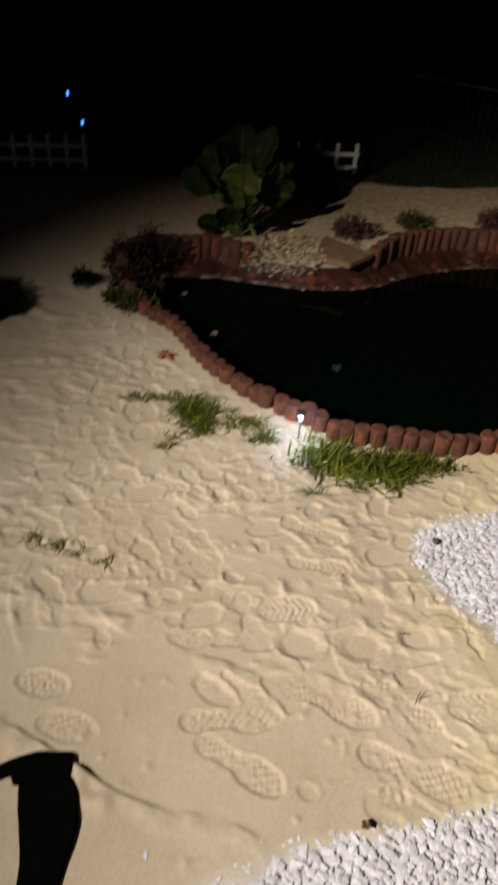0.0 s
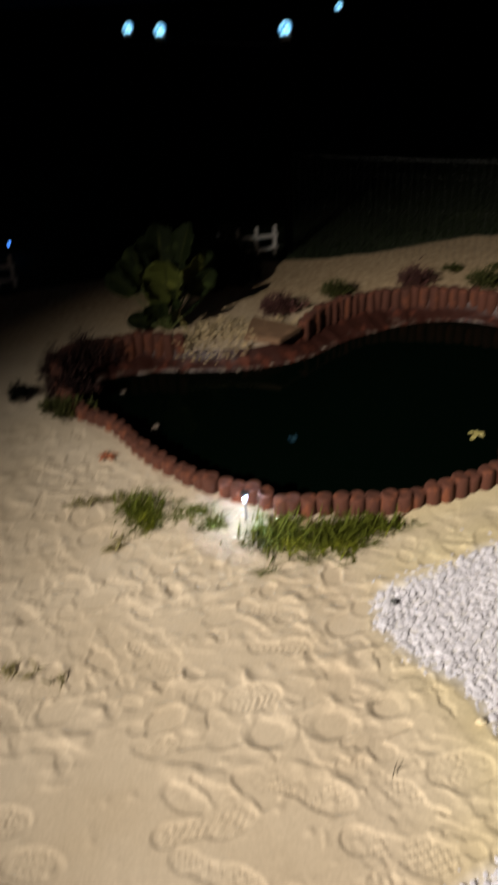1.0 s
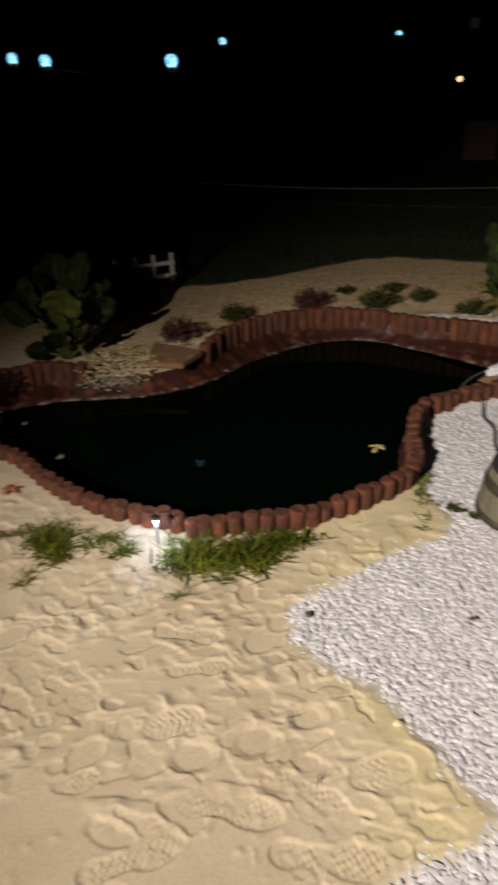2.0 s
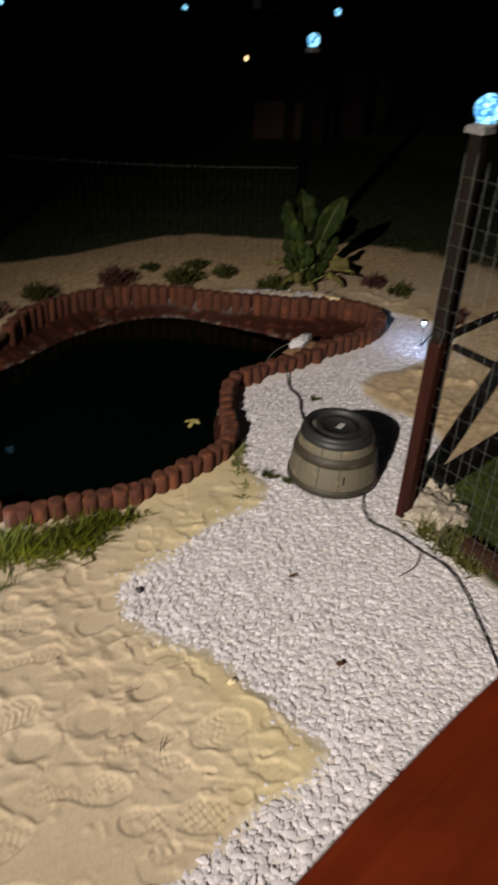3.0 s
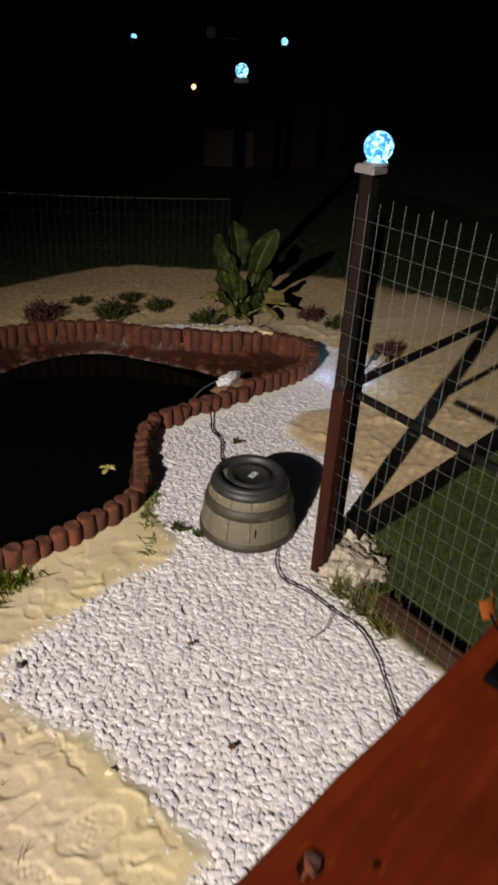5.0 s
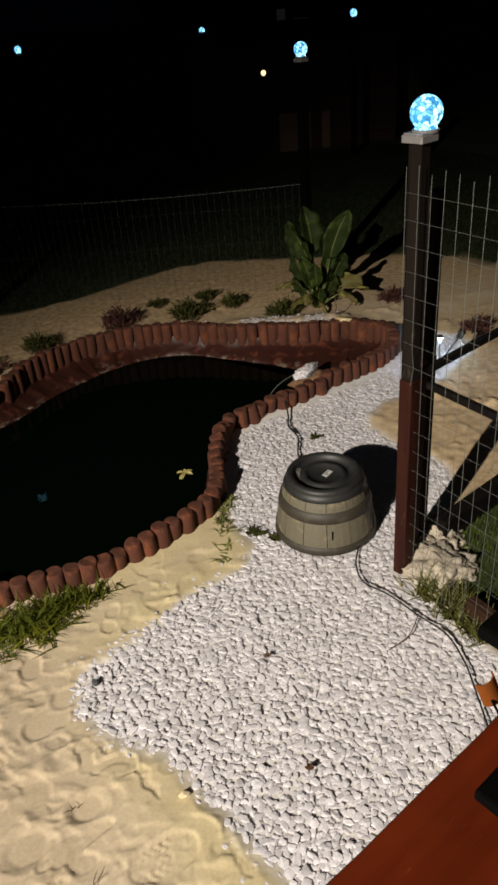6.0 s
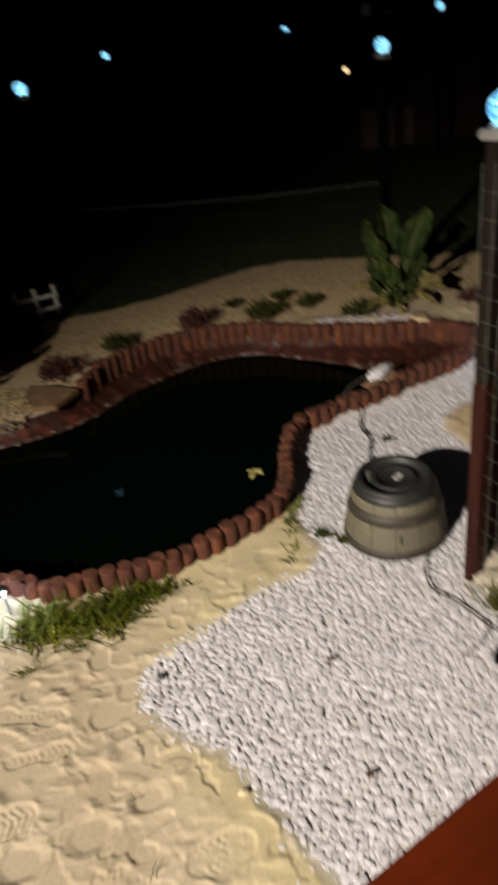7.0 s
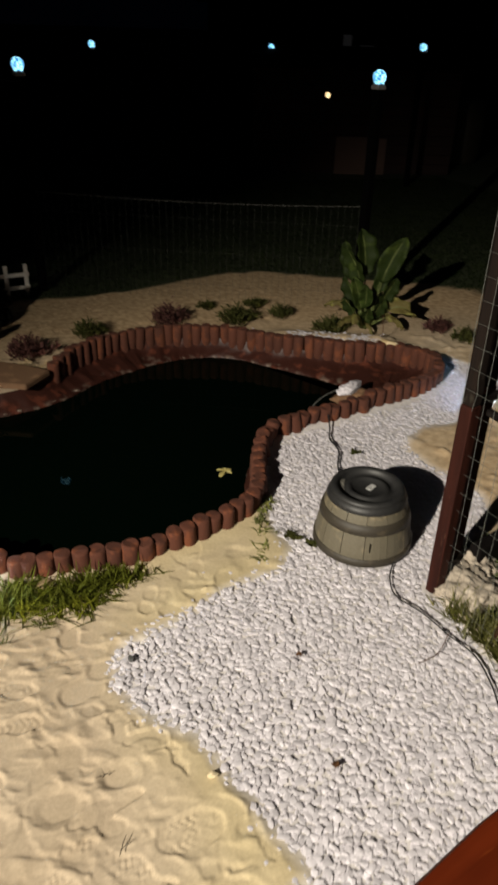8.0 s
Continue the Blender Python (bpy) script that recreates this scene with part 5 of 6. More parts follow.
RIB = shader("leaf_midrib", (0.06, 0.066, 0.016), 0.6, second=(0.03, 0.034, 0.008), scale=20)
OLIVE_LEAF = shader("olive_round_leaf", (0.08, 0.086, 0.016), 0.7, second=(0.045, 0.052, 0.01), scale=9, bump=0.3, bump_scale=40, spread=0.25)
DARK_LEAF = shader("dark_round_leaf", (0.03, 0.042, 0.009), 0.75, second=(0.009, 0.014, 0.003), scale=9, bump=0.3, bump_scale=40, spread=0.5)
for leafy in (RIB, DARK_LEAF, OLIVE_LEAF):
    leafy.node_tree.nodes["Principled BSDF"].inputs["Specular IOR Level"].default_value = 0.12

paddle_plant((3.0, 5.06, 0.0), "tall green paddle-leaved plant with yellowing lower leaves in sand",
             [(-30, 11, 0.42, 0.43, 0.125), (100, 4, 0.46, 0.38, 0.13), (150, 13, 0.4, 0.36, 0.1), (175, 7, 0.38, 0.38, 0.1), (-40, 22, 0.25, 0.27, 0.095), (239, 8, 0.2, 0.27, 0.08), (150, 17, 0.16, 0.32, 0.1), (200, 11, 0.18, 0.34, 0.09), (-10, 8, 0.3, 0.3, 0.09),
              (170, 28, 0.1, 0.24, 0.08), (250, 20, 0.08, 0.2, 0.08), (-60, 24, 0.12, 0.22, 0.08)],
             [(155, 33, 0.2, 0.26, 0.09), (-30, 42, 0.24, 0.26, 0.12), (195, 50, 0.14, 0.24, 0.06), (260, 48, 0.1, 0.2, 0.05), (225, 38, 0.18, 0.2, 0.06), (-45, 50, 0.2, 0.2, 0.1)], 239, twist=40, wave=0.2, cup=0.5)

paddle_plant((-0.33, 4.88, 0.0), "leafy dark green plant with broad round upright leaves", [
    (185, 34, 0.36, 0.26, 0.12), (195, 23, 0.38, 0.27, 0.12), (190, 14, 0.4, 0.3, 0.14), (285, 12, 0.36, 0.3, 0.19), (310, 22, 0.33, 0.25, 0.16), (95, 6, 0.46, 0.34, 0.15), (20, 13, 0.5, 0.32, 0.13), (0, 20, 0.36, 0.27, 0.14),
    (200, 58, 0.12, 0.2, 0.09), (275, 25, 0.12, 0.2, 0.11), (240, 30, 0.14, 0.22, 0.11), (-20, 42, 0.17, 0.22, 0.1), (300, 18, 0.2, 0.22, 0.12), (255, 15, 0.22, 0.24, 0.12), (230, 18, 0.3, 0.26, 0.14), (60, 22, 0.4, 0.3, 0.14), (120, 22, 0.42, 0.3, 0.14), (90, 36, 0.34, 0.3, 0.14), (30, 32, 0.36, 0.3, 0.13), (150, 33, 0.32, 0.28, 0.12), (0, 34, 0.3, 0.28, 0.12), (200, 8, 0.42, 0.3, 0.14)],
    [(-55, 52, 0.2, 0.14, 0.06)], 285, "round_leaved_plant", DARK_LEAF, 0.52, 0.74, 60, 0.4, (3, 4, 7, 13, 14))


def tuft(name, place, label, blades, reach, tall, material, lean=(0.5, 1.3), wide=0.004, spread=(0.05, 0.05), category="grass"):
    """A clump of curved narrow blades."""
    verts, faces = [], []
    for _ in range(blades):
        x, y = rnd.gauss(0, spread[0]), rnd.gauss(0, spread[1])
        a, b = rnd.uniform(0, 6.283), rnd.uniform(*lean)
        ln = reach * rnd.uniform(0.5, 1.1)
        up = Vector((math.cos(a) * math.sin(b), math.sin(a) * math.sin(b), math.cos(b) * tall))
        side_ = Vector((-math.sin(a), math.cos(a), 0))
        pos, w, base = Vector((x, y, 0)), wide * rnd.uniform(0.7, 1.3), len(verts)
        for k in range(5):
            ww = w * (1 - (k / 4) ** 2 * 0.95)
            verts += [tuple(pos - side_ * ww), tuple(pos + side_ * ww)]
            pos = pos + up * ln / 4
            up = (up + Vector((0, 0, -0.16 * rnd.random()))).normalized()
            pos.z = max(pos.z, 0.004)
        for k in range(4):
            q = base + 2 * k
            faces.append((q, q + 1, q + 3, q + 2))
    if blades <= 300:
        # creeping runners join the blades at the root
        roots = sorted(range(0, len(verts), 10), key=lambda q: verts[q][0])
        faces += [(a, a + 1, b + 1, b) for a, b in zip(roots, roots[1:])]
    ob = new(name, raw(name, verts, faces, material))
    ob.matrix_world = pose(*place)
    return tagged(ob, label, category, kind="stuff" if blades > 300 else "")


tuft("grass_tuft", (-0.3, 2.76, 0.0), "green grass tuft sprawling over pale sand", 420, 0.085, 0.6, GRASS, (0.3, 1.45), 0.003, (0.05, 0.06))
tuft("grass_tuft", (-0.27, 2.66, 0.0), "small green grass tuft in pale sand", 120, 0.075, 0.5, GRASS, (0.5, 1.5), 0.003, (0.03, 0.035))
tuft("grass_tuft", (-0.08, 2.72, 0.0), "small sparse grass tuft in pale sand", 100, 0.08, 0.6, GRASS, (0.6, 1.5), 0.003, (0.05, 0.03))
tuft("grass_tuft", (0.02, 2.63, 0.0), "sparse weedy grass tuft on the sand", 80, 0.075, 0.6, GRASS, (0.6, 1.5), 0.003, (0.04, 0.03))
tuft("grass_tuft", (0.33, 2.53, 0.0), "thick green grass clump below the log edging", 270, 0.11, 0.6, GRASS, (0.35, 1.5), 0.0036, (0.07, 0.068))
tuft("grass_tuft", (0.55, 2.5, 0.0), "thick green grass clump below the log edging", 250, 0.11, 0.6, GRASS, (0.35, 1.5), 0.0036, (0.075, 0.062))
tuft("grass_tuft", (0.72, 2.56, 0.0), "green grass clump under the log edging", 240, 0.08, 0.7, GRASS, (0.2, 1.4), 0.0035, (0.07, 0.03))
for x, y, nb in ((0.25, 2.3, 16), (0.42, 2.36, 22), (0.6, 2.38, 10), (0.72, 2.44, 8)):
    tuft("grass_sprig", (x, y, 0.0), "thin grass sprig in trodden sand", nb, 0.075, 0.7, GRASS, (0.5, 1.5), 0.0025, (0.025, 0.012))
for x, y, nb in ((-0.4, 2.5, 12), (-0.37, 2.57, 8), (-0.64, 2.83, 10), (-0.59, 2.84, 12), (-0.53, 2.85, 12), (-0.47, 2.86, 12), (-0.41, 2.85, 10), (-0.78, 1.88, 13), (-0.7, 1.86, 9), (-0.62, 1.84, 5), (-0.5, 1.8, 3)):
    tuft("grass_sprig", (x, y, 0.0), "brownish weed runner creeping over sand", nb + 4, 0.055, 0.6, DRY_HERB, (0.5, 1.5), 0.0036, (0.022, 0.014), "weed")
for x, y, nb in ((1.515, 2.95, 60), (1.49, 2.88, 40), (1.45, 2.8, 40), (1.43, 2.72, 30), (1.4, 2.62, 24), (1.36, 2.53, 14)):
    tuft("weed", (x, y, 0.0), "straggly green weed at the gravel edge", nb // 2, 0.05, 0.6, HERB, (0.5, 1.5), 0.004, (0.02, 0.02), "weed")
for x, y in ((0.569, 1.64), (0.589, 1.392), (0.74, 2.5), (0.2, 2.2)):
    tuft("dry_sprig", (x, y, 0.003), "tiny dry plant sprig lying on sand", 3, 0.034, 0.4, DRY_SPRIG, (1.0, 1.5), 0.0012, (0.008, 0.004), "sprig")
for x, y in ((1.535, 2.66), (1.56, 2.63), (2.14, 3.27), (1.61, 2.57)):
    tuft("weed", (x, y, 0.008), "small leafy weed among white gravel", 16, 0.035, 0.6, SHRUB_GREEN, (0.5, 1.4), 0.007, (0.012, 0.012), "weed")
for x, y, nb in ((2.06, 2.0, 170), (2.08, 1.88, 190), (2.1, 1.76, 170)):
    tuft("grass_tuft", (x, y, 0.0), "dry yellow-green grass tuft at the fence foot", nb, 0.11, 0.8, TUFT_GREEN, (0.3, 1.4), 0.003, (0.035, 0.04))


def low_shrub(place, label, material, r, tall, leaves):
    """A low cushion of many small leaves on short twigs."""
    verts, faces = [], []
    for _ in range(leaves):
        a, q = rnd.uniform(0, 6.283), math.sqrt(rnd.random())
        lump = 0.75 + 0.35 * math.sin(3 * a + 7 * r) + 0.2 * math.sin(7 * a)
        c = Vector((q * r * lump * math.cos(a), q * r * lump * 0.85 * math.sin(a), 0.005 + tall * (1 - q * q * 0.75) * rnd.uniform(0.1, 1.0) * (0.7 + 0.5 * rnd.random())))
        d = Vector((math.cos(a) * q + rnd.gauss(0, 0.6), math.sin(a) * q + rnd.gauss(0, 0.6), rnd.uniform(0.2, 1.6))).normalized()
        s = d.cross(Vector((rnd.gauss(0, 1), rnd.gauss(0, 1), 1))).normalized()
        ln, w, base = rnd.uniform(0.02, 0.058), rnd.uniform(0.003, 0.0068), len(verts)
        verts += [tuple(c), tuple(c + d * ln * 0.5 + s * w), tuple(c + d * ln), tuple(c + d * ln * 0.5 - s * w)]
        faces.append((base, base + 1, base + 2, base + 3))
    ob = new("low_shrub", raw("low_shrub", verts, faces, material))
    ob.matrix_world = pose(*place)
    return tagged(ob, label, "shrub", "low shrubs round the pond", "stuff" if leaves > 300 else "")


for x, y, mat, r, tall, words in ((1.52, 5.46, SHRUB_RED, 0.11, 0.12, "low purple-red shrub behind the log edging"), (0.9, 5.33, SHRUB_GREEN, 0.09, 0.09, "low sparse green shrub behind the log edging"),
                                  (2.05, 5.38, SHRUB_GREEN, 0.12, 0.1, "low green shrub in sand behind the pond"), (2.42, 5.42, SHRUB_GREEN, 0.07, 0.07, "small green shrub in sand behind the pond"),
                                  (2.7, 5.03, SHRUB_GREEN, 0.11, 0.08, "low green shrub beside the paddle-leaved plant"), (3.53, 4.86, SHRUB_RED, 0.08, 0.07, "low brownish shrub in sand"),
                                  (0.46, 5.06, SHRUB_RED, 0.13, 0.1, "low reddish shrub behind the pebbles"), (3.72, 4.05, SHRUB_RED, 0.085, 0.07, "low reddish shrub near the garden light"),
                                  (3.62, 4.62, SHRUB_GREEN, 0.07, 0.08, "small green shrub at the gravel's end"), (-0.82, 4.36, SHRUB_MAROON, 0.13, 0.15, "dark red-leaved shrub hanging over the pond edging"),
                                  (-0.95, 4.18, SHRUB_MAROON, 0.12, 0.15, "dark red-leaved shrub covering the log edging"), (-0.86, 3.92, SHRUB_MAROON, 0.12, 0.1, "dark red-leaved shrub covering the log edging"),
                                  (-0.8, 3.7, SHRUB_GREEN, 0.09, 0.06, "low weedy green patch beside the edging"), (-0.92, 3.75, SHRUB_GREEN, 0.05, 0.04, "small green weed in sand"),
                                  (-1.14, 3.92, DARK_TUFT_AND_SHADE, 0.06, 0.06, "small dark tuft in sand"), (1.9, 5.75, SHRUB_GREEN, 0.05, 0.03, "tiny weed in sand"), (2.3, 5.72, SHRUB_GREEN, 0.07, 0.03, "tiny weed in sand")):
    low_shrub((x, y, 0.0), words, mat, r * 1.25, tall * 1.4, int(760 * (r / 0.1) ** 1.3))
# three near-black leaf masses added where only shadow falls
low_shrub((0.03, 5.72, 0.0), "near-black leaf mass added as the plant's shadow before the lattice", DARK_TUFT_AND_SHADE, 0.29, 0.3, 9000)
low_shrub((0.1, 6.08, 0.0), "near-black leaf mass added as the shadow over part of the white lattice", DARK_TUFT_AND_SHADE, 0.19, 0.36, 7000)
low_shrub((-1.66, 3.47, 0.0), "near-black leaf mass added as a shadow on the sand", DARK_TUFT_AND_SHADE, 0.235, 0.24, 14000)


def fallen_leaf(place, label, material, size, turn):
    bm = leaf_blade(bmesh.new(), (-size / 2, 0, 0), (1, 0, 0.25), size, size * 0.28, 0.6, 0.3, 6)
    for a in (50, -50):
        leaf_blade(bm, (-size / 3, 0, 0), (math.cos(radians(a)), math.sin(radians(a)), 0.2), size * 0.6, size * 0.18, 0.5, 0.3, 5)
    ob = new("fallen_leaf", finish("fallen_leaf", bm, material, True))
    ob.matrix_world = pose(*place, 0, 0, turn)
    return tagged(ob, label, "leaf", "fallen leaves")


fallen_leaf((1.282, 1.475, 0.018), "curled dry brown leaf on white gravel", DRY_LEAF, 0.032, 60)
fallen_leaf((1.328, 1.946, 0.016), "curled dry brown leaf on white gravel", DRY_LEAF, 0.026, 190)
fallen_leaf((0.42, 0.99, 0.014), "curled dry brown leaf on white gravel", DRY_LEAF, 0.03, 120)
def star_leaf(place, label, material, lobes, half, turn):
    """A leaf of pointed lobes spread like a star."""
    bm = bmesh.new()
    for k, long_ in enumerate(lobes):
        a = radians(72 * k + 12 * math.sin(k * 2.0))
        leaf_blade(bm, (0, 0, 0.004), (math.cos(a), math.sin(a), 0.3), long_, half, 0.7, 0.3, 6)
    ob = new("fallen_leaf", finish("fallen_leaf", bm, material, True))
    ob.matrix_world = pose(*place, 0, 0, turn)
    return tagged(ob, label, "leaf", "fallen leaves")


star_leaf((-0.53, 3.215, 0.012), "orange-red star-shaped leaf lying on sand", RED_LEAF, (0.07, 0.06, 0.05, 0.045, 0.06), 0.011, 20)
star_leaf((1.44, 3.43, WATER_Z - 0.001), "pale yellow star-shaped leaf floating on dark water", YELLOW_LEAF, (0.05, 0.04, 0.055, 0.07, 0.045), 0.013, 15)

bm = tube([(0, 0, 0.0), (0.01, 0.004, 0.09), (-0.004, 0.0, 0.2)], 0.004, 6, taper=0.6)
stalk_ = new("twig", finish("twig", bm, DRY_LEAF, True))
stalk_.matrix_world = pose(2.97, 4.7, 0.03)
tagged(stalk_, "bare brown twig standing behind the log edging", "twig")

# lawn blades: dense beside the mesh fence, thin further off
def lawn_blades(name, poly, number, tall, wide, label, material):
    poly = np.array(poly)
    (x0, y0), (x1, y1) = poly.min(0), poly.max(0)
    x, y = nrs.uniform(x0, x1, number * 2), nrs.uniform(y0, y1, number * 2)
    ok = inside(poly, x, y) & ~inside(SAND, x, y)
    x, y = x[ok][:number], y[ok][:number]
    m = len(x)
    a, h, w = nrs.uniform(0, 6.28, m), tall * nrs.uniform(0.5, 1.2, m), wide * nrs.uniform(0.7, 1.3, m)
    bend = nrs.uniform(0.1, 0.7, m) * h
    dx_, dy_ = np.cos(a), np.sin(a)
    base = np.stack([x, y, np.zeros(m)], 1)
    s_ = np.stack([-dy_ * w, dx_ * w, np.zeros(m)], 1)
    mid = base + np.stack([dx_ * bend * 0.35, dy_ * bend * 0.35, h * 0.6], 1)
    tip_ = base + np.stack([dx_ * bend, dy_ * bend, h], 1)
    verts = np.stack([base - s_, base + s_, mid + s_ * 0.7, mid - s_ * 0.7, tip_], 1).reshape(-1, 3)
    k = np.arange(m)[:, None] * 5
    faces = np.concatenate([k + [0, 1, 2], k + [0, 2, 3], k + [3, 2, 4]])
    return tagged(new(name, raw(name, verts, faces, material)), label, "grass", kind="stuff")


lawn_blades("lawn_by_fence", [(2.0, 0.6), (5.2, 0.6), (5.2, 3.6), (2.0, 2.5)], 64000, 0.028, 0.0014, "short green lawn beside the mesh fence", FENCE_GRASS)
lawn_blades("lawn", [(-1.5, 6.0), (5.5, 4.2), (8.0, 7.0), (7.0, 11.0), (-1.5, 11.0)], 110000, 0.03, 0.003, "short lawn beyond the sand, its colour dimmed for weak light", DIMMED_LAWN)


# ---- small lights, lattice and far things ----
def stake_light(place, label, glow_material, tall=0.13, downward=False):
    """A short garden light on a stake: a lit tube, or a clear tube with the light shining down from under its lid."""
    ob = thing("stake_light", place, label, "garden light", "garden stake lights")
    part("stake", tube([(0, 0, -0.02), (0, 0, tall + 0.01)], 0.004, 8), PLATE, ob)
    bulb = part("diffuser", lathe([(0.006, tall + 0.002), (0.009, tall + 0.008), (0.0095, tall + 0.036), (0.008, tall + 0.038)], 16), TUBE_GLOW if downward else glow_material, ob, "glowing diffuser", smooth=True)
    if downward:
        part("led", lathe([(0.0185, tall + 0.0425), (0.0185, tall + 0.044)], 16), glow_material, bulb, "white light under the lid")
    part("lid", lathe([(0.021, tall + 0.045), (0.022, tall + 0.051), (0.016, tall + 0.058)], 16), BLACK_PLASTIC, bulb, "black lid")
    return ob


stake_light((0.178, 2.645, 0.0), "small solar stake light glowing white by the pond", WHITE_GLOW, 0.1, True)
stake_light((3.225, 3.755, 0.0), "small solar stake light glowing white on gravel", POOL_GLOW, 0.13, True)
tilt = thing("stake_light", (3.24, 3.765, 0.0), "unlit dark stake light leaning on gravel", "garden light", "garden stake lights")
part("stake", tube([(0, 0, -0.01), (0.085, -0.06, 0.17)], 0.006, 8), BLACK_PLASTIC, tilt)
bm = lathe([(0.016, 0.0), (0.022, 0.006), (0.022, 0.04), (0.026, 0.044), (0.022, 0.054)], 16)
bmesh.ops.transform(bm, matrix=Matrix.Translation((0.085, -0.06, 0.168)) @ Matrix.Rotation(radians(25), 4, Vector((0.6, 0.8, 0))), verts=bm.verts)
part("lamp_head", bm, BLACK_PLASTIC, tilt, "dark lamp head", smooth=True)
stake_light((-2.06, 6.85, 0.0), "small blue stake light beyond the lattice", BLUE_GLOW, 0.32)
stake_light((-1.93, 6.8, 0.0), "small blue stake light beyond the lattice", BLUE_GLOW, 0.1)


def lattice(a, b, label):
    """A low white lattice border: uprights and two rails."""
    a, b = Vector((*a, 0)), Vector((*b, 0))
    far = (b - a).length
    ob = thing("lattice_border", tuple(a), label, "border fence", "white lattice borders", turn=math.degrees(math.atan2(b.y - a.y, b.x - a.x)))
    for z in (0.065, 0.175):
        part("slat", bar((-0.03, 0, z), (far + 0.03, 0, z), (0.01, 0.034), 0.002), WHITE_PAINT, ob)
    m = max(2, int(far / 0.125))
    for k in range(m + 1):
        part("slat", bar((far * k / m, -0.011, 0.0), (far * k / m, -0.011, 0.265), (0.034, 0.01), 0.002, up=(0, 1, 0)), WHITE_PAINT, ob)
    return ob


lattice((0.02, 6.32), (0.5, 6.42), "low white lattice border half covered by the added shadow leaves")
lattice((-2.75, 5.72), (-1.68, 5.95), "low white lattice border at the edge of the light")

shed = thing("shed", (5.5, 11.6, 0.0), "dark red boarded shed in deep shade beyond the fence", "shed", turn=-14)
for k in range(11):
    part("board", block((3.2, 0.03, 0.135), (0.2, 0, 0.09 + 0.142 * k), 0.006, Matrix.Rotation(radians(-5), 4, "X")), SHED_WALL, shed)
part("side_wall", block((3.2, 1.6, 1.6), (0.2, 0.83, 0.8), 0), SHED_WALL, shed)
part("roof", block((3.5, 2.0, 0.07), (0.2, 0.75, 1.64), 0.01, Matrix.Rotation(radians(6), 4, "X")), BLACK_WOOD, shed)
part("door_panel", block((0.5, 0.03, 0.58), (0.17, -0.05, 0.27), 0.004), PALE_BOARD, shed, "pale upright panel")
part("door_panel", block((0.13, 0.03, 0.56), (0.66, -0.05, 0.26), 0.004), PALE_BOARD, shed, "pale narrow panel")
wl = thing("wall_lamp", (4.86, 10.7, 1.18), "small warm wall lamp glowing in the dark", "lamp")
part("bulb", lathe([(0.012, 0), (0.03, 0.02), (0.034, 0.045), (0.018, 0.07)], 14), WARM_GLOW, wl, smooth=True)
part("holder", tube([(0, 0, 0.07), (0, 0, 0.12), (0.0, 0.9, 0.12)], 0.012, 8), BLACK_PLASTIC, wl)
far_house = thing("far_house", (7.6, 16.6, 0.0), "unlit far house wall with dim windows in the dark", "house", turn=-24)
# wall and roof are coloured black to look unlit
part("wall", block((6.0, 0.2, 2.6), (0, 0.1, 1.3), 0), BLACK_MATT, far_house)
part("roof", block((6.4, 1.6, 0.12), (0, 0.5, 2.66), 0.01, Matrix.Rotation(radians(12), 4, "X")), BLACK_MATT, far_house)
for x, z, w_, h_ in ((0.03, 1.74, 0.18, 0.36), (0.45, 1.68, 0.3, 0.1)):
    frame_ = part("window", block((w_ + 0.06, 0.03, h_ + 0.06), (x, -0.012, z), 0.004), BLACK_MATT, far_house)
    part("pane", block((w_, 0.01, h_), (x, -0.03, z), 0), DIM_GLOW, frame_, "dim grey lit pane")
butt = thing("water_butt", (8.2, 12.5, 0.0), "dim grey water butt beside the shed", "water butt")
part("tank", lathe([(0.32, 0), (0.34, 0.02), (0.38, 0.5), (0.36, 0.98), (0.33, 1.0)], 28), HOOP, butt, smooth=True)
part("lid", lathe([(0.37, 1.0), (0.375, 1.03), (0.1, 1.06)], 28), BLACK_PLASTIC, butt, smooth=True)

# cast shadow at the near edge of the sand, built as flat black pieces
tool = thing("shadow_shape", (-0.4, 0.75, 0.0), "flat matt black shape laid on sand as a cast shadow", "tool")


def flat_piece(outline, low, high):
    bm = bmesh.new()
    path = spline([(x, y, 0) for x, y in outline + outline[:1]], 5)[:-1]
    face = bm.faces.new([bm.verts.new((x + 0.4, y - 0.75, low)) for x, y, _ in path])
    got = bmesh.ops.extrude_face_region(bm, geom=[face])["geom"]
    for v in [g for g in got if isinstance(g, bmesh.types.BMVert)]:
        v.co.z += high - low
    bmesh.ops.recalc_face_normals(bm, faces=bm.faces[:])
    bmesh.ops.bevel(bm, geom=[e for e in bm.edges if abs(e.verts[0].co.z - e.verts[1].co.z) < 0.01], offset=0.004, segments=2, affect="EDGES")
    return bm


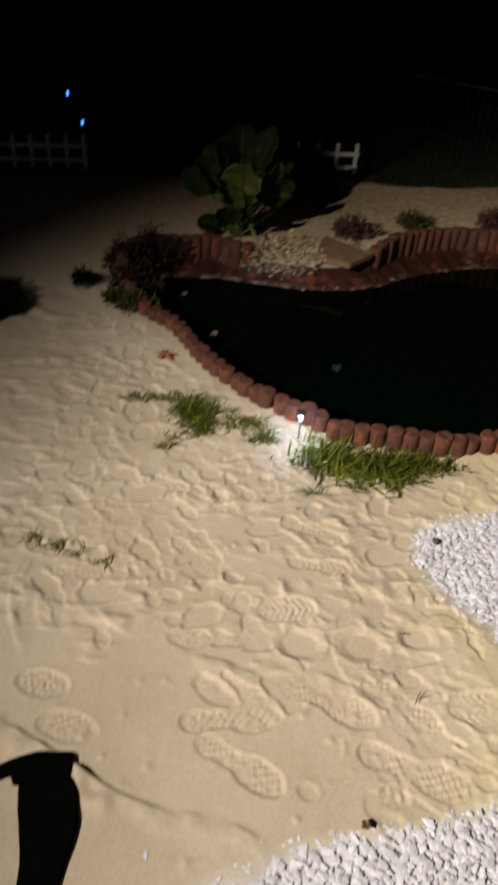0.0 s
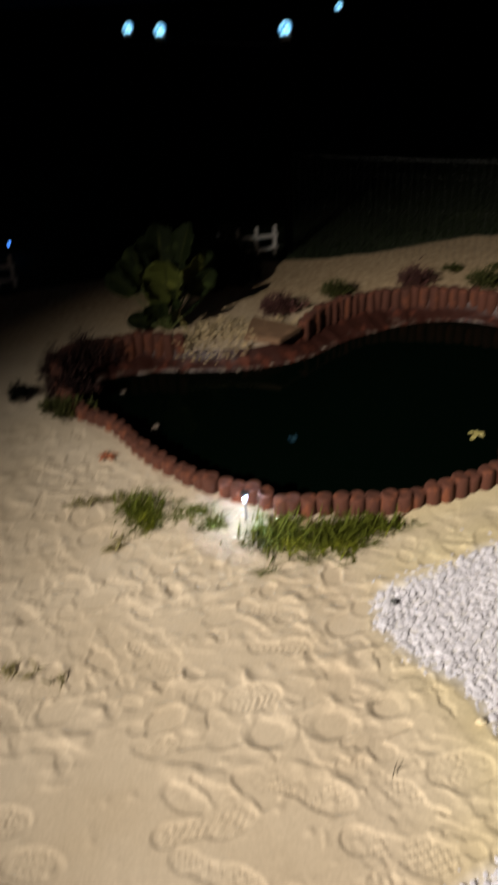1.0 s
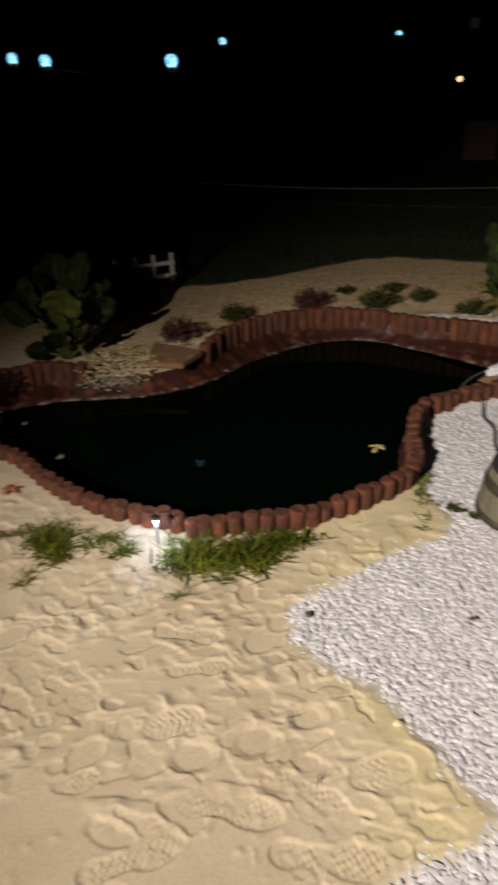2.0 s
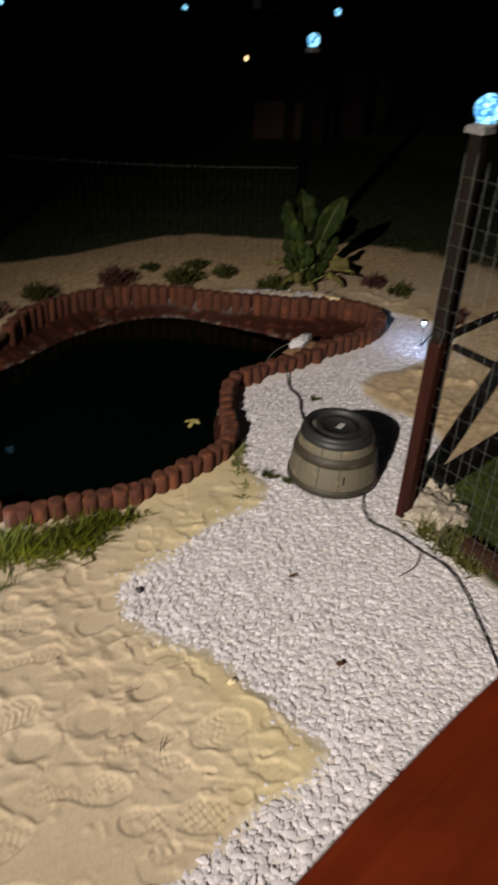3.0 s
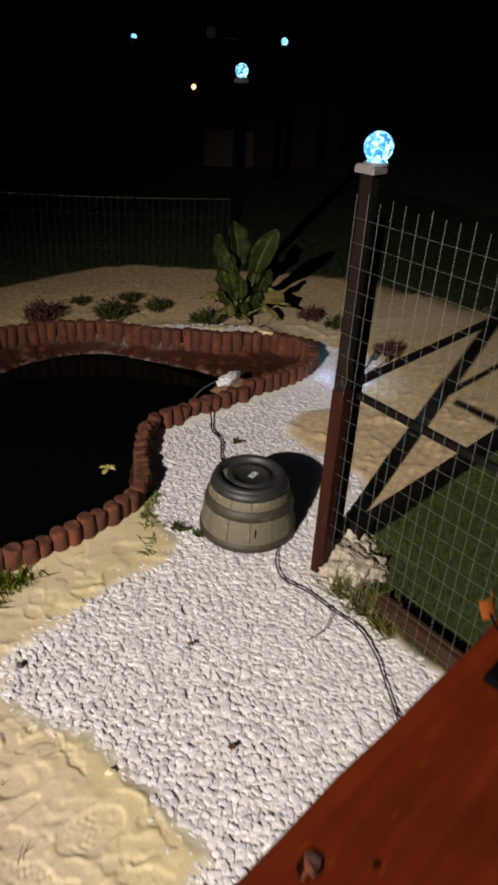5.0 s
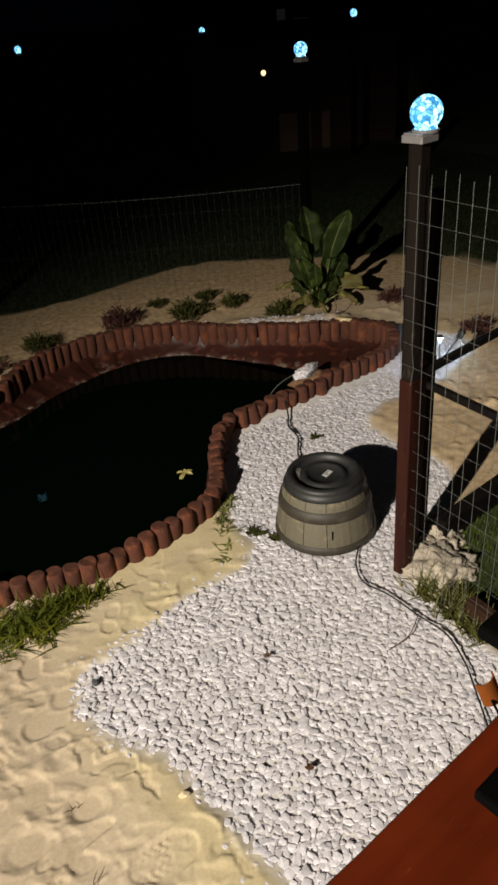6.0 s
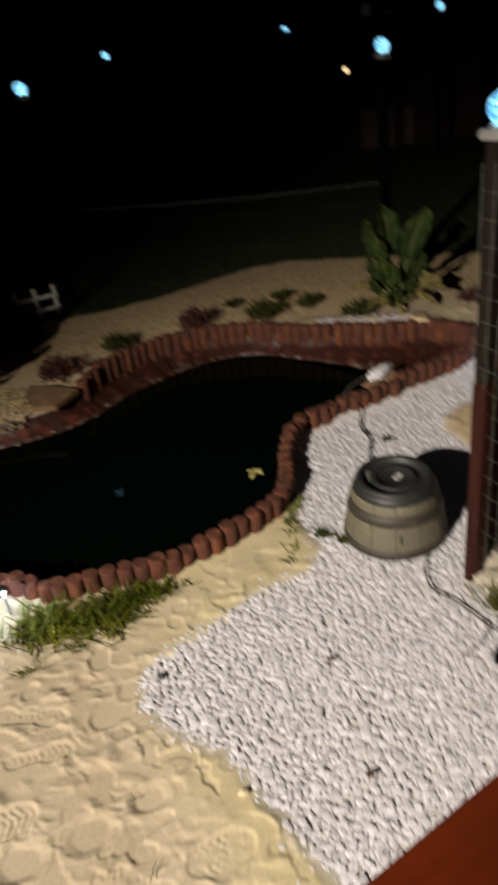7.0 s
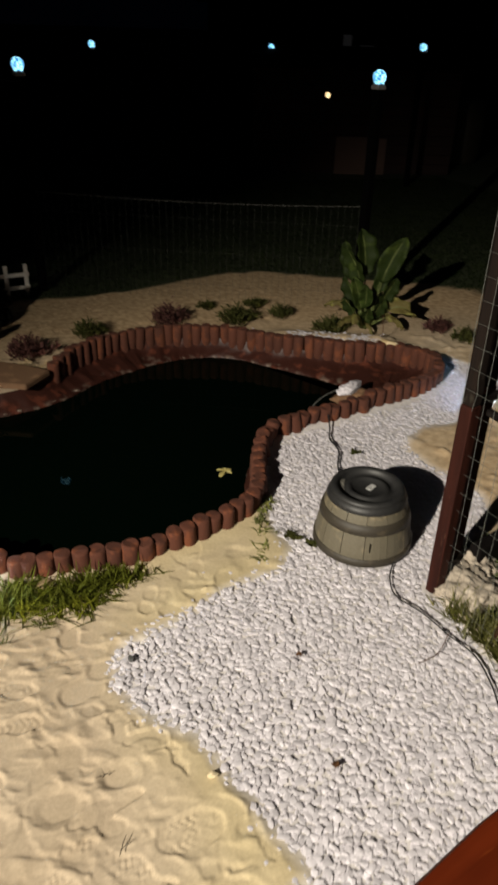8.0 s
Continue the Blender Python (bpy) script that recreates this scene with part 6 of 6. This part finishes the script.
part("shadow_bar", flat_piece([(-0.420, 0.553), (-0.327, 0.553), (-0.334, 0.759), (-0.328, 0.858), (-0.336, 0.927), (-0.380, 1.025), (-0.499, 0.995), (-0.497, 0.936), (-0.471, 0.867), (-0.436, 0.759)], 0.002, 0.02), BLACK_MATT, tool, "broad bar of the shadow shape")
part("shadow_arm", flat_piece([(-0.380, 1.025), (-0.395, 1.080), (-0.449, 1.080), (-0.500, 1.072), (-0.579, 1.026), (-0.663, 0.945), (-0.638, 0.925), (-0.566, 0.989), (-0.538, 0.999), (-0.512, 0.980)], 0.004, 0.024), BLACK_MATT, tool, "curved arm of the shadow shape")

# ---- the log edging, piece by piece ----
edging = tagged(new("log_edging"), "ring of short terracotta concrete logs round the pond", "edging", kind="structure")
log_meshes = []
for k in range(5):
    r_, tall_ = LOG * 0.5 * (1.04 + 0.02 * k), 0.26
    bm = lathe([(r_, -tall_), (r_ * 1.0, -0.012), (r_ * 0.93, -0.003), (r_ * 0.8, 0.0)], 14)
    for v in bm.verts:
        v.co.x *= 1 + 0.03 * math.sin(k * 2 + v.co.y * 60)
        v.co.z += 0.003 * math.sin(v.co.x * 90 + k) if v.co.z > -0.02 else 0
    me = finish("log", bm, TERRACOTTA)
    me.polygons.foreach_set("use_smooth", [abs(q.normal.z) < 0.3 for q in me.polygons])
    log_meshes.append(me)
section_height = 0.1
for i in range(count):
    x, y = centre[i]
    if -0.2 < outer[i, 0] < 0.56 and outer[i, 1] > 4.2:
        continue
    if i % 7 == 0:
        section_height = 0.095 + rnd.uniform(-0.008, 0.018)
    far_side = outer[i, 1] > 4.0
    sunk = 0.024 * min(max((1.5 - outer[i, 0]) / 0.6, 0.0), 1.0) if outer[i, 1] < 3.8 else 0.0
    top_z = section_height - sunk + (0.012 if far_side else 0.0) + rnd.uniform(-0.008, 0.008)
    log = new("log", log_meshes[rnd.randrange(5)])
    log.parent = edging
    loose = 8.0 if 1.5 < outer[i, 0] < 2.2 and 3.3 < outer[i, 1] < 3.75 else 2.5
    lean = rnd.gauss(0, loose)
    log.matrix_world = pose(x + rnd.gauss(0, 0.003), y + rnd.gauss(0, 0.003), top_z, lean, rnd.gauss(0, loose), rnd.uniform(0, 360))
